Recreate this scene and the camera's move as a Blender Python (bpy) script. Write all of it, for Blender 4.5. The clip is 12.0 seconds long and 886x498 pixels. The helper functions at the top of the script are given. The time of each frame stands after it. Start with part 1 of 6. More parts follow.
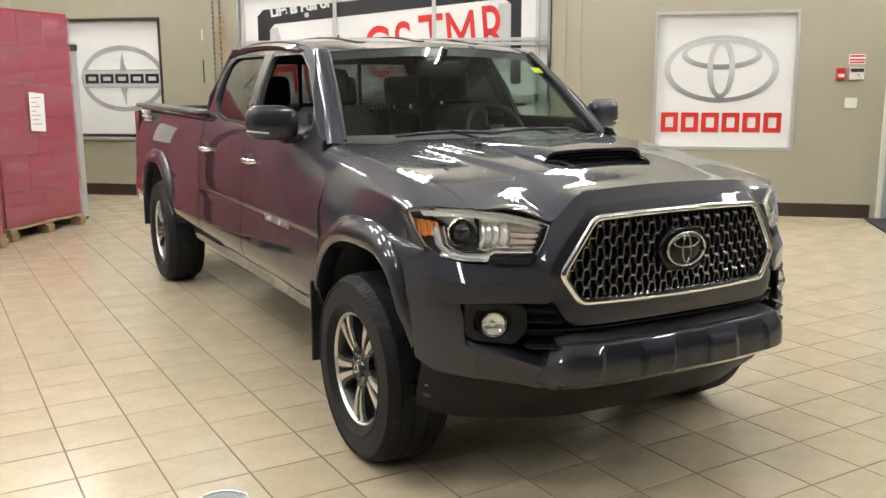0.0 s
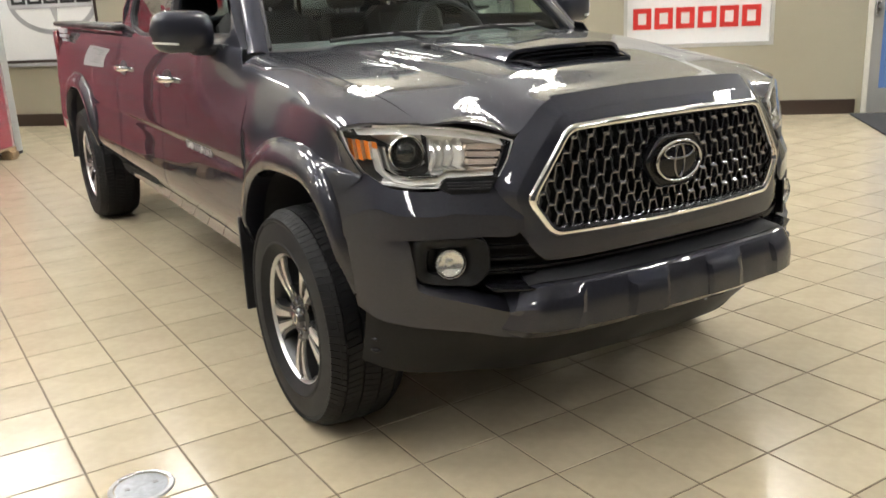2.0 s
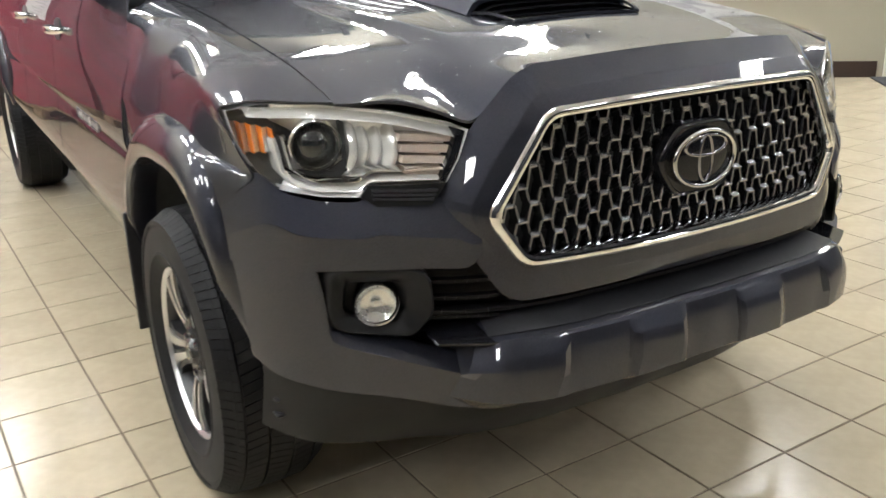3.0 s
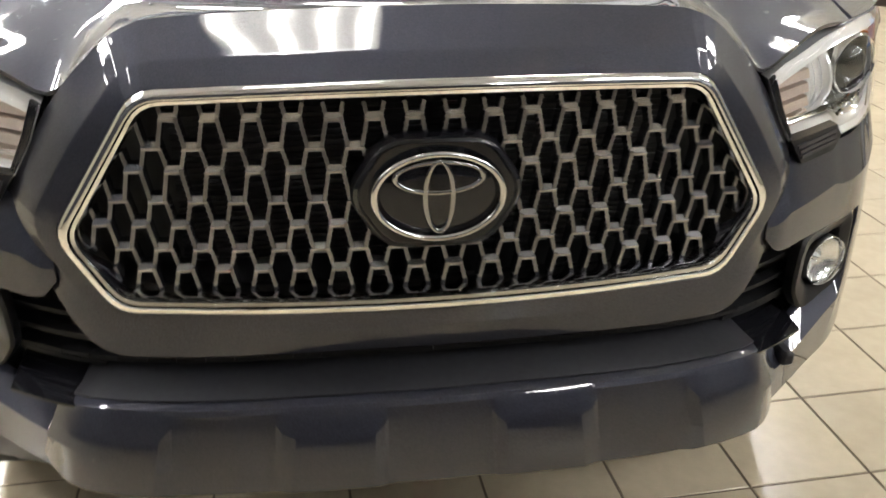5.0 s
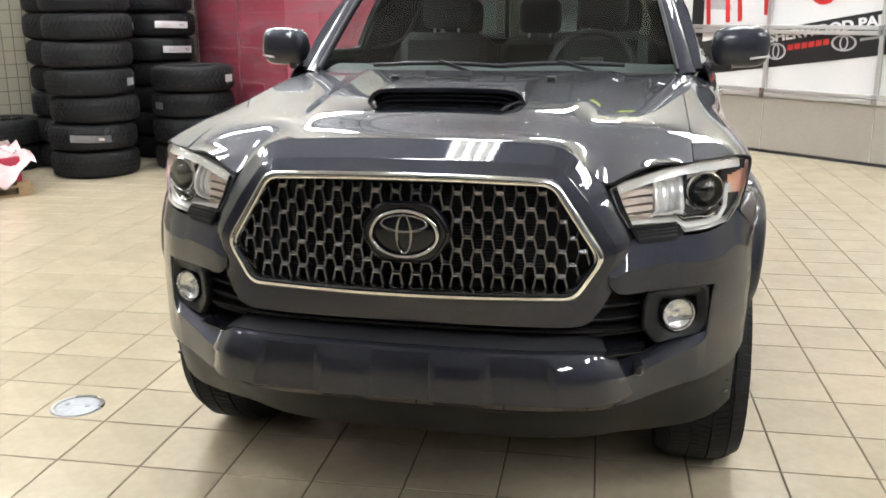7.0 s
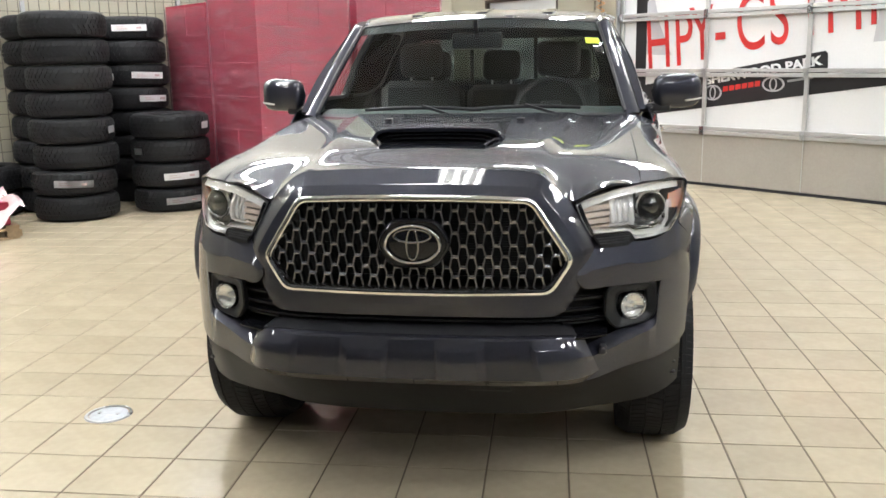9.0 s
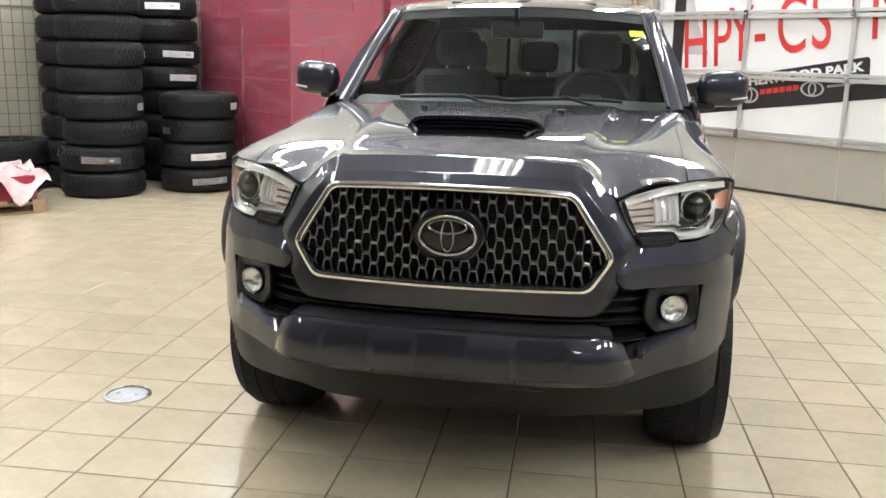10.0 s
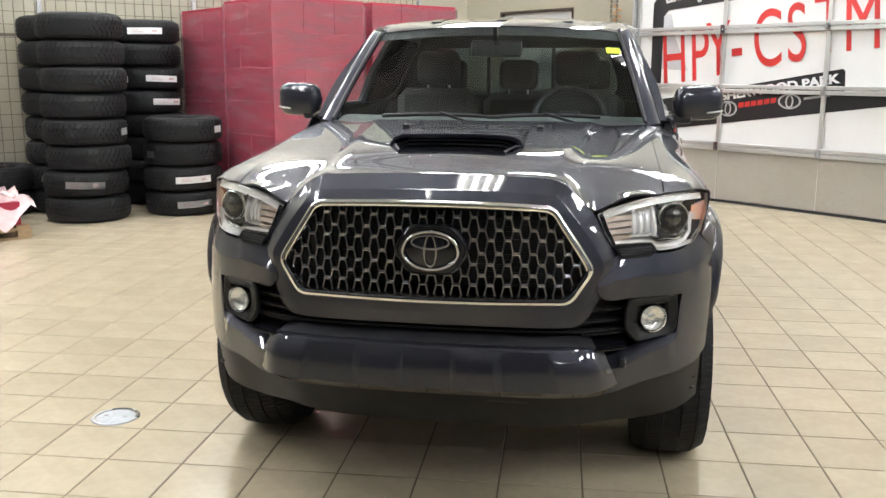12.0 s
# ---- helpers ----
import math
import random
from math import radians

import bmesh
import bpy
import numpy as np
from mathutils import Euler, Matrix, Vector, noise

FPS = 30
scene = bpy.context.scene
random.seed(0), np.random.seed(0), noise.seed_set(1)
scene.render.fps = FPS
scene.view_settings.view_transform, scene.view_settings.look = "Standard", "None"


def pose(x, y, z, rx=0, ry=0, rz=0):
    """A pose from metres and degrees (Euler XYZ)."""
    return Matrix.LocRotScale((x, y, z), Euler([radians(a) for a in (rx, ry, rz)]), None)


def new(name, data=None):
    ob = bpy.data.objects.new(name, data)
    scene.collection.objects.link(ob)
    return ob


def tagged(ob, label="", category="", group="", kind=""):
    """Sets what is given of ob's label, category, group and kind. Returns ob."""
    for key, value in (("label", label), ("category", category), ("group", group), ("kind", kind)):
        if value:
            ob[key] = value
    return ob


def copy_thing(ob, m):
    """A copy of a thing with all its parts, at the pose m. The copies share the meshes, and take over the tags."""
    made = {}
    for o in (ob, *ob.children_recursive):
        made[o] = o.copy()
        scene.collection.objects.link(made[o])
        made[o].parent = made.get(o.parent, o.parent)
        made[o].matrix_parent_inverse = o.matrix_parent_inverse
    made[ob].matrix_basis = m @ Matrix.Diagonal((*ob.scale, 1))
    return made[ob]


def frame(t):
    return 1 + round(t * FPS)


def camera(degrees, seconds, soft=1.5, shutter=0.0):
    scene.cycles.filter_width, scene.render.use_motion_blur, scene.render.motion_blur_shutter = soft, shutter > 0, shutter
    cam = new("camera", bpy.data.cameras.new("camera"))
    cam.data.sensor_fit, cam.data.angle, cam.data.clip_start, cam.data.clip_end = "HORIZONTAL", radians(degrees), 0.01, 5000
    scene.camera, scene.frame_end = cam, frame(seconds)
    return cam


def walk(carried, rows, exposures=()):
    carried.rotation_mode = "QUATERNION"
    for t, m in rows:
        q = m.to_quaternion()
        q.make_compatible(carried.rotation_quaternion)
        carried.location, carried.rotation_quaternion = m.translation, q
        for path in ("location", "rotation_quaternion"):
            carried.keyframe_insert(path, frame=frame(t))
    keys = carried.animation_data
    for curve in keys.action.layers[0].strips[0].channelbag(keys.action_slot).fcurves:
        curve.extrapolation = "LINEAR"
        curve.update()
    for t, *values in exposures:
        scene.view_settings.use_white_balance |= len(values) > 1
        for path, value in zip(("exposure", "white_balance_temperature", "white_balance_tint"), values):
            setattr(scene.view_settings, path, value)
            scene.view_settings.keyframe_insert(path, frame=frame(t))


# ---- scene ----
EXPOSURES = [(0.0, -0.12, 6480, 10), (1.5, -0.08, 6480, 10), (2.0, -0.05, 6500, 10), (2.7, 0.02, 6150, 10), (5.0, 0.1, 6300, 12), (6.0, 0.08, 6320, 12), (7.2, 0.08, 6080, 10), (12.0, 0.04, 6120, 10)]
cam = camera(52.38, 12.0, shutter=0.4)
PATH = [
    (0.00, pose(-2.221, -3.195, 1.518, 79.17, 0.24, -28.33)),
    (0.50, pose(-2.224, -3.184, 1.511, 79.03, 0.02, -28.70)),
    (1.00, pose(-2.229, -3.113, 1.507, 78.07, 0.30, -29.56)),
    (1.50, pose(-2.143, -2.981, 1.470, 76.63, 1.11, -29.60)),
    (2.00, pose(-1.884, -2.754, 1.438, 73.72, 2.61, -30.58)),
    (2.50, pose(-1.641, -2.491, 1.407, 71.69, 2.09, -29.94)),
    (2.70, pose(-1.538, -2.351, 1.369, 71.67, 1.97, -30.69)),
    (4.50, pose(-0.471, -1.750, 1.413, 61.59, 0.82, -21.21)),
    (5.00, pose(-0.155, -1.932, 1.370, 64.09, -0.43, -8.51)),
    (5.50, pose(0.013, -2.187, 1.348, 68.78, 0.50, -2.29)),
    (6.00, pose(0.148, -2.461, 1.410, 70.42, -1.19, 3.27)),
    (6.50, pose(0.373, -2.684, 1.428, 72.67, 0.81, 9.30)),
    (7.00, pose(0.545, -2.965, 1.449, 75.35, 0.36, 11.83)),
    (8.80, pose(0.558, -3.534, 1.487, 78.23, 1.36, 10.19)),
    (9.00, pose(0.513, -3.528, 1.480, 78.04, 1.00, 8.64)),
    (9.50, pose(0.456, -3.465, 1.460, 77.28, -0.04, 9.54)),
    (10.00, pose(0.452, -3.440, 1.456, 77.58, -1.23, 10.43)),
    (10.50, pose(0.469, -3.476, 1.458, 78.96, 0.26, 9.80)),
    (11.00, pose(0.468, -3.479, 1.461, 78.21, -0.07, 9.36)),
    (11.50, pose(0.460, -3.484, 1.460, 79.00, -0.43, 8.98)),
    (12.00, pose(0.472, -3.486, 1.456, 78.78, -0.23, 9.36)),
]
walk(cam, PATH, EXPOSURES)


# world: the hall is closed, so only a dim grey outside
world = bpy.data.worlds.new("hall_surroundings")
scene.world = world
world.use_nodes = True
world.node_tree.nodes["Background"].inputs[0].default_value = (0.75, 0.8, 0.9, 1)
world.node_tree.nodes["Background"].inputs[1].default_value = 0.3

TUBE_POWER = 66.0
CEIL = 5.0


# ---- materials ----
def material(name, color, rough=0.5, metal=0.0, coat=0.0, spread=0.12, grain=40.0, bump=0.0, stain=3.0,
             rough_var=0.08, per_object=0.0, sheen_spec=0.5):
    m = bpy.data.materials.new(name)
    m.use_nodes = True
    nt = m.node_tree
    b = nt.nodes["Principled BSDF"]
    co = nt.nodes.new("ShaderNodeTexCoord")
    n1 = nt.nodes.new("ShaderNodeTexNoise")
    n1.inputs["Scale"].default_value = grain
    n1.inputs["Detail"].default_value = 4
    n2 = nt.nodes.new("ShaderNodeTexNoise")
    n2.inputs["Scale"].default_value = stain
    n2.inputs["Detail"].default_value = 3
    nt.links.new(co.outputs["Object"], n1.inputs["Vector"])
    nt.links.new(co.outputs["Object"], n2.inputs["Vector"])
    add = nt.nodes.new("ShaderNodeMath")
    add.operation = "ADD"
    nt.links.new(n1.outputs["Fac"], add.inputs[0])
    nt.links.new(n2.outputs["Fac"], add.inputs[1])
    src = add.outputs[0]
    rng = nt.nodes.new("ShaderNodeMapRange")
    rng.inputs["From Min"].default_value = 0.6
    rng.inputs["From Max"].default_value = 1.4
    rng.inputs["To Min"].default_value = 1 - spread
    rng.inputs["To Max"].default_value = 1 + spread
    nt.links.new(src, rng.inputs["Value"])
    val = rng.outputs["Result"]
    if per_object:
        oi = nt.nodes.new("ShaderNodeObjectInfo")
        r2 = nt.nodes.new("ShaderNodeMapRange")
        r2.inputs["To Min"].default_value = 1 - per_object
        r2.inputs["To Max"].default_value = 1 + per_object
        nt.links.new(oi.outputs["Random"], r2.inputs["Value"])
        mu = nt.nodes.new("ShaderNodeMath")
        mu.operation = "MULTIPLY"
        nt.links.new(val, mu.inputs[0])
        nt.links.new(r2.outputs["Result"], mu.inputs[1])
        val = mu.outputs[0]
    mix = nt.nodes.new("ShaderNodeVectorMath")
    mix.operation = "SCALE"
    mix.inputs[0].default_value = color
    nt.links.new(val, mix.inputs["Scale"])
    nt.links.new(mix.outputs[0], b.inputs["Base Color"])
    rr = nt.nodes.new("ShaderNodeMapRange")
    rr.inputs["From Min"].default_value = 0.3
    rr.inputs["From Max"].default_value = 0.7
    rr.inputs["To Min"].default_value = max(0.0, rough - rough_var)
    rr.inputs["To Max"].default_value = min(1.0, rough + rough_var)
    nt.links.new(n2.outputs["Fac"], rr.inputs["Value"])
    nt.links.new(rr.outputs["Result"], b.inputs["Roughness"])
    b.inputs["Metallic"].default_value = metal
    b.inputs["Coat Weight"].default_value = coat
    b.inputs["Coat Roughness"].default_value = 0.03
    b.inputs["Specular IOR Level"].default_value = sheen_spec
    if bump:
        bp = nt.nodes.new("ShaderNodeBump")
        bp.inputs["Strength"].default_value = bump
        bp.inputs["Distance"].default_value = 0.002
        nt.links.new(n1.outputs["Fac"], bp.inputs["Height"])
        nt.links.new(bp.outputs["Normal"], b.inputs["Normal"])
    return m


def glass(name, tint=(0.8, 0.85, 0.82), gloss=1.0):
    m = bpy.data.materials.new(name)
    m.use_nodes = True
    nt = m.node_tree
    nt.nodes.remove(nt.nodes["Principled BSDF"])
    out = nt.nodes["Material Output"]
    tr = nt.nodes.new("ShaderNodeBsdfTransparent")
    tr.inputs[0].default_value = (*tint, 1)
    gl = nt.nodes.new("ShaderNodeBsdfGlossy")
    gl.inputs["Roughness"].default_value = 0.01
    gl.inputs["Color"].default_value = (gloss, gloss, gloss, 1)
    # Schlick's reflection, the same from both sides of the pane
    lw = nt.nodes.new("ShaderNodeLayerWeight")
    lw.inputs["Blend"].default_value = 0.5
    pw = nt.nodes.new("ShaderNodeMath")
    pw.operation = "POWER"
    pw.inputs[1].default_value = 5.0
    nt.links.new(lw.outputs["Facing"], pw.inputs[0])
    fr = nt.nodes.new("ShaderNodeMath")
    fr.operation = "MULTIPLY_ADD"
    fr.inputs[1].default_value = 0.95
    fr.inputs[2].default_value = 0.042
    nt.links.new(pw.outputs[0], fr.inputs[0])
    mx = nt.nodes.new("ShaderNodeMixShader")
    nt.links.new(fr.outputs[0], mx.inputs[0])
    nt.links.new(tr.outputs[0], mx.inputs[1])
    nt.links.new(gl.outputs[0], mx.inputs[2])
    nt.links.new(mx.outputs[0], out.inputs["Surface"])
    return m


def glow(name, color, strength):
    m = bpy.data.materials.new(name)
    m.use_nodes = True
    b = m.node_tree.nodes["Principled BSDF"]
    b.inputs["Base Color"].default_value = (0.8, 0.8, 0.8, 1)
    b.inputs["Emission Color"].default_value = (*color, 1)
    b.inputs["Emission Strength"].default_value = strength
    return m


M_TILE = material("beige_ceramic", (0.4864, 0.4142, 0.2926), 0.2, spread=0.085, grain=25, stain=5, per_object=0.05, rough_var=0.06, bump=0.03)
M_GROUT = material("dark_grout", (0.136, 0.104, 0.0704), 0.85, spread=0.25)
M_WALL = material("taupe_wall_paint", (0.308, 0.2849, 0.2156), 0.55, spread=0.05, grain=120, stain=1.2, bump=0.12)
# for the two walls out of view, set dark for the truck's reflections
M_UNSEEN = material("dark_unseen_wall", (0.035, 0.036, 0.042), 0.25, spread=0.1, stain=1.0)
M_BASE = material("brown_baseboard", (0.02975, 0.017, 0.0119), 0.4, spread=0.2)
M_CEIL = material("pale_steel_deck", (0.70, 0.72, 0.76), 0.6, spread=0.1, grain=8)
M_BEAM = material("painted_steel", (0.30, 0.30, 0.30), 0.5)
M_ALU = material("brushed_aluminium", (0.527, 0.527, 0.51), 0.38, metal=0.6, spread=0.1, grain=90)
M_DOORP = material("grey_beige_door_panel", (0.3354, 0.312, 0.273), 0.5, spread=0.07, stain=2)
M_WHITE = material("white_vinyl", (0.7392, 0.7392, 0.7304), 0.4, spread=0.03, stain=1.5)
M_REDV = material("red_vinyl", (0.5084, 0.0246, 0.0205), 0.4, spread=0.06)
M_BLACKV = material("black_vinyl", (0.012, 0.012, 0.013), 0.35)
M_GREYV = material("silver_grey_print", (0.336, 0.336, 0.344), 0.4, spread=0.15, grain=6)
M_LGREYV = material("pale_grey_print", (0.48, 0.48, 0.496), 0.4, spread=0.12, grain=5)
M_RUB = material("tyre_rubber", (0.012, 0.012, 0.0132), 0.6, spread=0.25, grain=60, bump=0.25, sheen_spec=0.2)
M_RUB2 = material("stored_tyre_rubber", (0.01147, 0.01147, 0.01233), 0.6, spread=0.25, grain=60, bump=0.3, sheen_spec=0.22)
M_PAPER = material("white_label_paper", (0.78, 0.77, 0.76), 0.5, spread=0.05, grain=70)
M_FADED = material("faded_label_print", (0.60, 0.46, 0.45), 0.5, spread=0.2)
M_REDBOX = material("red_cardboard", (0.287, 0.0123, 0.03526), 0.5, spread=0.10, grain=9, per_object=0.006)
M_WOOD = material("pallet_wood", (0.288, 0.2, 0.112), 0.75, spread=0.3, grain=30, bump=0.3)
M_CAB = material("light_grey_cabinet", (0.351, 0.3588, 0.351), 0.4, spread=0.05)
M_BLACKP = material("black_plastic", (0.026, 0.026, 0.029), 0.4, spread=0.2, grain=90, bump=0.1, sheen_spec=0.25)
M_WIRE = material("dark_wire", (0.1275, 0.1105, 0.085), 0.5, metal=0.5)
M_MAT = material("dark_carpet_mat", (0.02, 0.021, 0.024), 0.95, spread=0.3, grain=200, bump=0.4)
M_STEEL = material("stainless_steel", (0.4675, 0.476, 0.4845), 0.3, metal=1.0, spread=0.08)
M_DRAIN = material("worn_pale_steel", (0.42, 0.44, 0.47), 0.48, metal=0.45, spread=0.22, grain=60, stain=22)
M_PLATE = material("white_plastic", (0.612, 0.595, 0.527), 0.4, spread=0.02)
M_REDP = material("red_painted_metal", (0.4675, 0.017, 0.017), 0.35, spread=0.05)
def silver_print():
    """Printed silver that runs from light above to dark below."""
    m = material("shaded_silver_print", (0.5, 0.5, 0.51), 0.4)
    nt = m.node_tree
    co = nt.nodes.new("ShaderNodeTexCoord")
    sp = nt.nodes.new("ShaderNodeSeparateXYZ")
    rp = nt.nodes.new("ShaderNodeValToRGB")
    rp.color_ramp.elements[0].color = (0.16, 0.16, 0.17, 1)
    rp.color_ramp.elements[1].color = (0.45, 0.45, 0.46, 1)
    e = rp.color_ramp.elements.new(.55)
    e.color = (0.54, 0.54, 0.55, 1)
    nt.links.new(co.outputs["Generated"], sp.inputs[0])
    nt.links.new(sp.outputs["Z"], rp.inputs[0])
    nt.links.new(rp.outputs[0], nt.nodes["Principled BSDF"].inputs["Base Color"])
    return m


M_SILVERP = silver_print()
M_TUBE = glow("fluorescent_tube", (0.985, 0.98, 0.965), TUBE_POWER)
M_DOORGLASS = glass("door_glass", (0.55, 0.66, 0.8))
M_BLUE = glow("bluish_glow", (0.42, 0.55, 0.85), 0.5)
M_PINK = material("pink_plastic_wrap", (0.612, 0.425, 0.425), 0.22, spread=0.25, grain=14, coat=0.5)


def wrap_film():
    m = bpy.data.materials.new("clear_stretch_film")
    m.use_nodes = True
    nt = m.node_tree
    nt.nodes.remove(nt.nodes["Principled BSDF"])
    out = nt.nodes["Material Output"]
    co = nt.nodes.new("ShaderNodeTexCoord")
    mp = nt.nodes.new("ShaderNodeMapping")
    mp.inputs["Scale"].default_value = (0.8, 0.8, 5.0)
    mp.inputs["Rotation"].default_value = (0.12, 0.1, 0)
    nt.links.new(co.outputs["Object"], mp.inputs[0])
    n = nt.nodes.new("ShaderNodeTexNoise")
    n.inputs["Scale"].default_value = 3.0
    n.inputs["Detail"].default_value = 6
    nt.links.new(mp.outputs[0], n.inputs["Vector"])
    tr = nt.nodes.new("ShaderNodeBsdfTransparent")
    df = nt.nodes.new("ShaderNodeBsdfDiffuse")
    df.inputs[0].default_value = (0.46, 0.19, 0.235, 1)
    gl = nt.nodes.new("ShaderNodeBsdfGlossy")
    gl.inputs["Roughness"].default_value = 0.12
    bp = nt.nodes.new("ShaderNodeBump")
    bp.inputs["Strength"].default_value = 0.5
    bp.inputs["Distance"].default_value = 0.01
    nt.links.new(n.outputs["Fac"], bp.inputs["Height"])
    nt.links.new(bp.outputs["Normal"], gl.inputs["Normal"])
    rg = nt.nodes.new("ShaderNodeMapRange")
    rg.inputs["From Min"].default_value = 0.42
    rg.inputs["From Max"].default_value = 0.72
    rg.inputs["To Min"].default_value = 0.20
    rg.inputs["To Max"].default_value = 0.56
    nt.links.new(n.outputs["Fac"], rg.inputs["Value"])
    m1 = nt.nodes.new("ShaderNodeMixShader")
    nt.links.new(rg.outputs["Result"], m1.inputs[0])
    nt.links.new(tr.outputs[0], m1.inputs[1])
    nt.links.new(df.outputs[0], m1.inputs[2])
    m2 = nt.nodes.new("ShaderNodeMixShader")
    m2.inputs[0].default_value = 0.07
    nt.links.new(m1.outputs[0], m2.inputs[1])
    nt.links.new(gl.outputs[0], m2.inputs[2])
    nt.links.new(m2.outputs[0], out.inputs["Surface"])
    return m


M_FILM = wrap_film()


# ---- mesh helpers ----
def finish(bm, mat, name, smooth=40):
    bmesh.ops.recalc_face_normals(bm, faces=bm.faces)
    me = bpy.data.meshes.new(name)
    bm.to_mesh(me)
    bm.free()
    me.materials.append(mat)
    if smooth:
        for p in me.polygons:
            p.use_smooth = True
        me.set_sharp_from_angle(angle=radians(smooth))
    return me


def part(name, bm, mat, parent, label="", smooth=40, at=None):
    me = bm if isinstance(bm, bpy.types.Mesh) else finish(bm, mat, name, smooth)
    ob = new(name, me)
    ob.parent = parent
    if at is not None:
        ob.matrix_basis = at
    if label:
        ob["label"] = label
    return ob


def thing(name, label, category, at=None, group="", kind=""):
    ob = new(name)
    ob.empty_display_size = 0.1
    if at is not None:
        ob.matrix_basis = at
    return tagged(ob, label, category, group, kind)


def solid(name, bm, mat, label, category, at=None, group="", kind="", smooth=40):
    ob = new(name, finish(bm, mat, name, smooth))
    if at is not None:
        ob.matrix_basis = at
    return tagged(ob, label, category, group, kind)


def box(bm, x0, x1, y0, y1, z0, z1, bevel=0.0, seg=1, m=None):
    vs = [bm.verts.new((x, y, z)) for x in (x0, x1) for y in (y0, y1) for z in (z0, z1)]
    fs = [(0, 1, 3, 2), (4, 6, 7, 5), (0, 4, 5, 1), (2, 3, 7, 6), (0, 2, 6, 4), (1, 5, 7, 3)]
    faces = [bm.faces.new([vs[i] for i in f]) for f in fs]
    if bevel:
        es = list({e for f in faces for e in f.edges})
        r = bmesh.ops.bevel(bm, geom=es, offset=bevel, segments=seg, profile=0.5, affect="EDGES")
        vs = list({v for f in r["faces"] for v in f.verts} | {v for v in vs if v.is_valid})
    if m is not None:
        bmesh.ops.transform(bm, matrix=m, verts=vs)
    return bm


def boxes(*args, bevel=0.0):
    bm = bmesh.new()
    for a in args:
        box(bm, *a, bevel=bevel)
    return bm


def bar(bm, p, q, w, h=None, up=(0, 0, 1)):
    """A square bar from p to q, w wide and h high."""
    p, q, h = Vector(p), Vector(q), h or w
    d = (q - p).normalized()
    s = d.cross(Vector(up))
    if s.length < 1e-4:
        s = d.cross(Vector((1, 0, 0)))
    s.normalize()
    t = s.cross(d).normalized()
    a = [p + s * i * w / 2 + t * j * h / 2 for i, j in ((-1, -1), (1, -1), (1, 1), (-1, 1))]
    b = [v + (q - p) for v in a]
    va, vb = [bm.verts.new(v) for v in a], [bm.verts.new(v) for v in b]
    bm.faces.new(va), bm.faces.new(vb[::-1])
    for i in range(4):
        bm.faces.new((va[i], va[(i + 1) % 4], vb[(i + 1) % 4], vb[i]))
    return bm


def lathe(profile, n=48, axis="z", m=None):
    """Turns (r, h) pairs round an axis; a pair with r = 0 closes the end."""
    bm = bmesh.new()
    rings = []
    for r, h in profile:
        if r < 1e-6:
            v = bm.verts.new((0, 0, h))
            rings.append([v] * n)
        else:
            rings.append([bm.verts.new((r * math.cos(2 * math.pi * i / n), r * math.sin(2 * math.pi * i / n), h)) for i in range(n)])
    for a, b in zip(rings, rings[1:]):
        for i in range(n):
            f = []
            for v in (a[i], a[(i + 1) % n], b[(i + 1) % n], b[i]):
                if v not in f:
                    f.append(v)
            if len(f) > 2:
                bm.faces.new(f)
    if axis == "x":
        bmesh.ops.rotate(bm, verts=bm.verts, matrix=Matrix.Rotation(radians(90), 3, "Y"))
    if axis == "y":
        bmesh.ops.rotate(bm, verts=bm.verts, matrix=Matrix.Rotation(radians(-90), 3, "X"))
    if m is not None:
        bmesh.ops.transform(bm, matrix=m, verts=bm.verts)
    return bm


def prism(pts, h0, h1, fn):
    """Extrudes a closed outline of (a, b) pairs between depths h0 and h1; fn(a, b, h) gives the place."""
    bm = bmesh.new()
    lo = [bm.verts.new(fn(a, b, h0)) for a, b in pts]
    hi = [bm.verts.new(fn(a, b, h1)) for a, b in pts]
    n = len(pts)
    bm.faces.new(lo[::-1]), bm.faces.new(hi)
    for i in range(n):
        bm.faces.new((lo[i], lo[(i + 1) % n], hi[(i + 1) % n], hi[i]))
    return bm


def ring_prism(outer, inner, h0, h1, fn):
    """A flat ring between two outlines of equal length, with thickness."""
    bm = bmesh.new()
    n = len(outer)
    L = [[bm.verts.new(fn(a, b, h)) for a, b in o] for o, h in ((outer, h0), (outer, h1), (inner, h1), (inner, h0))]
    for k in range(4):
        A, B = L[k], L[(k + 1) % 4]
        for i in range(n):
            bm.faces.new((A[i], A[(i + 1) % n], B[(i + 1) % n], B[i]))
    return bm


def ellipse(cx, cy, rx, ry, n=48):
    return [(cx + rx * math.cos(2 * math.pi * i / n), cy + ry * math.sin(2 * math.pi * i / n)) for i in range(n)]


def words(text, size, mat, name, parent, at, depth=0.002, squeeze=1.0, label="", align="LEFT", bold=0.0):
    cu = bpy.data.curves.new(name, "FONT")
    cu.body, cu.size, cu.extrude, cu.align_x = text, size, depth, align
    cu.offset = bold
    tmp = bpy.data.objects.new(name, cu)
    scene.collection.objects.link(tmp)
    dg = bpy.context.evaluated_depsgraph_get()
    me = bpy.data.meshes.new_from_object(tmp.evaluated_get(dg))
    bpy.data.objects.remove(tmp)
    me.materials.clear()
    me.materials.append(mat)
    for v in me.vertices:
        v.co.x *= squeeze
    ob = new(name, me)
    ob.parent = parent
    ob.matrix_basis = at
    if label:
        ob["label"] = label
    return ob


# ---- the hall; the walls run at 41 degrees to the truck ----
TURN = -41.0
CA, SA = math.cos(radians(TURN)), math.sin(radians(TURN))


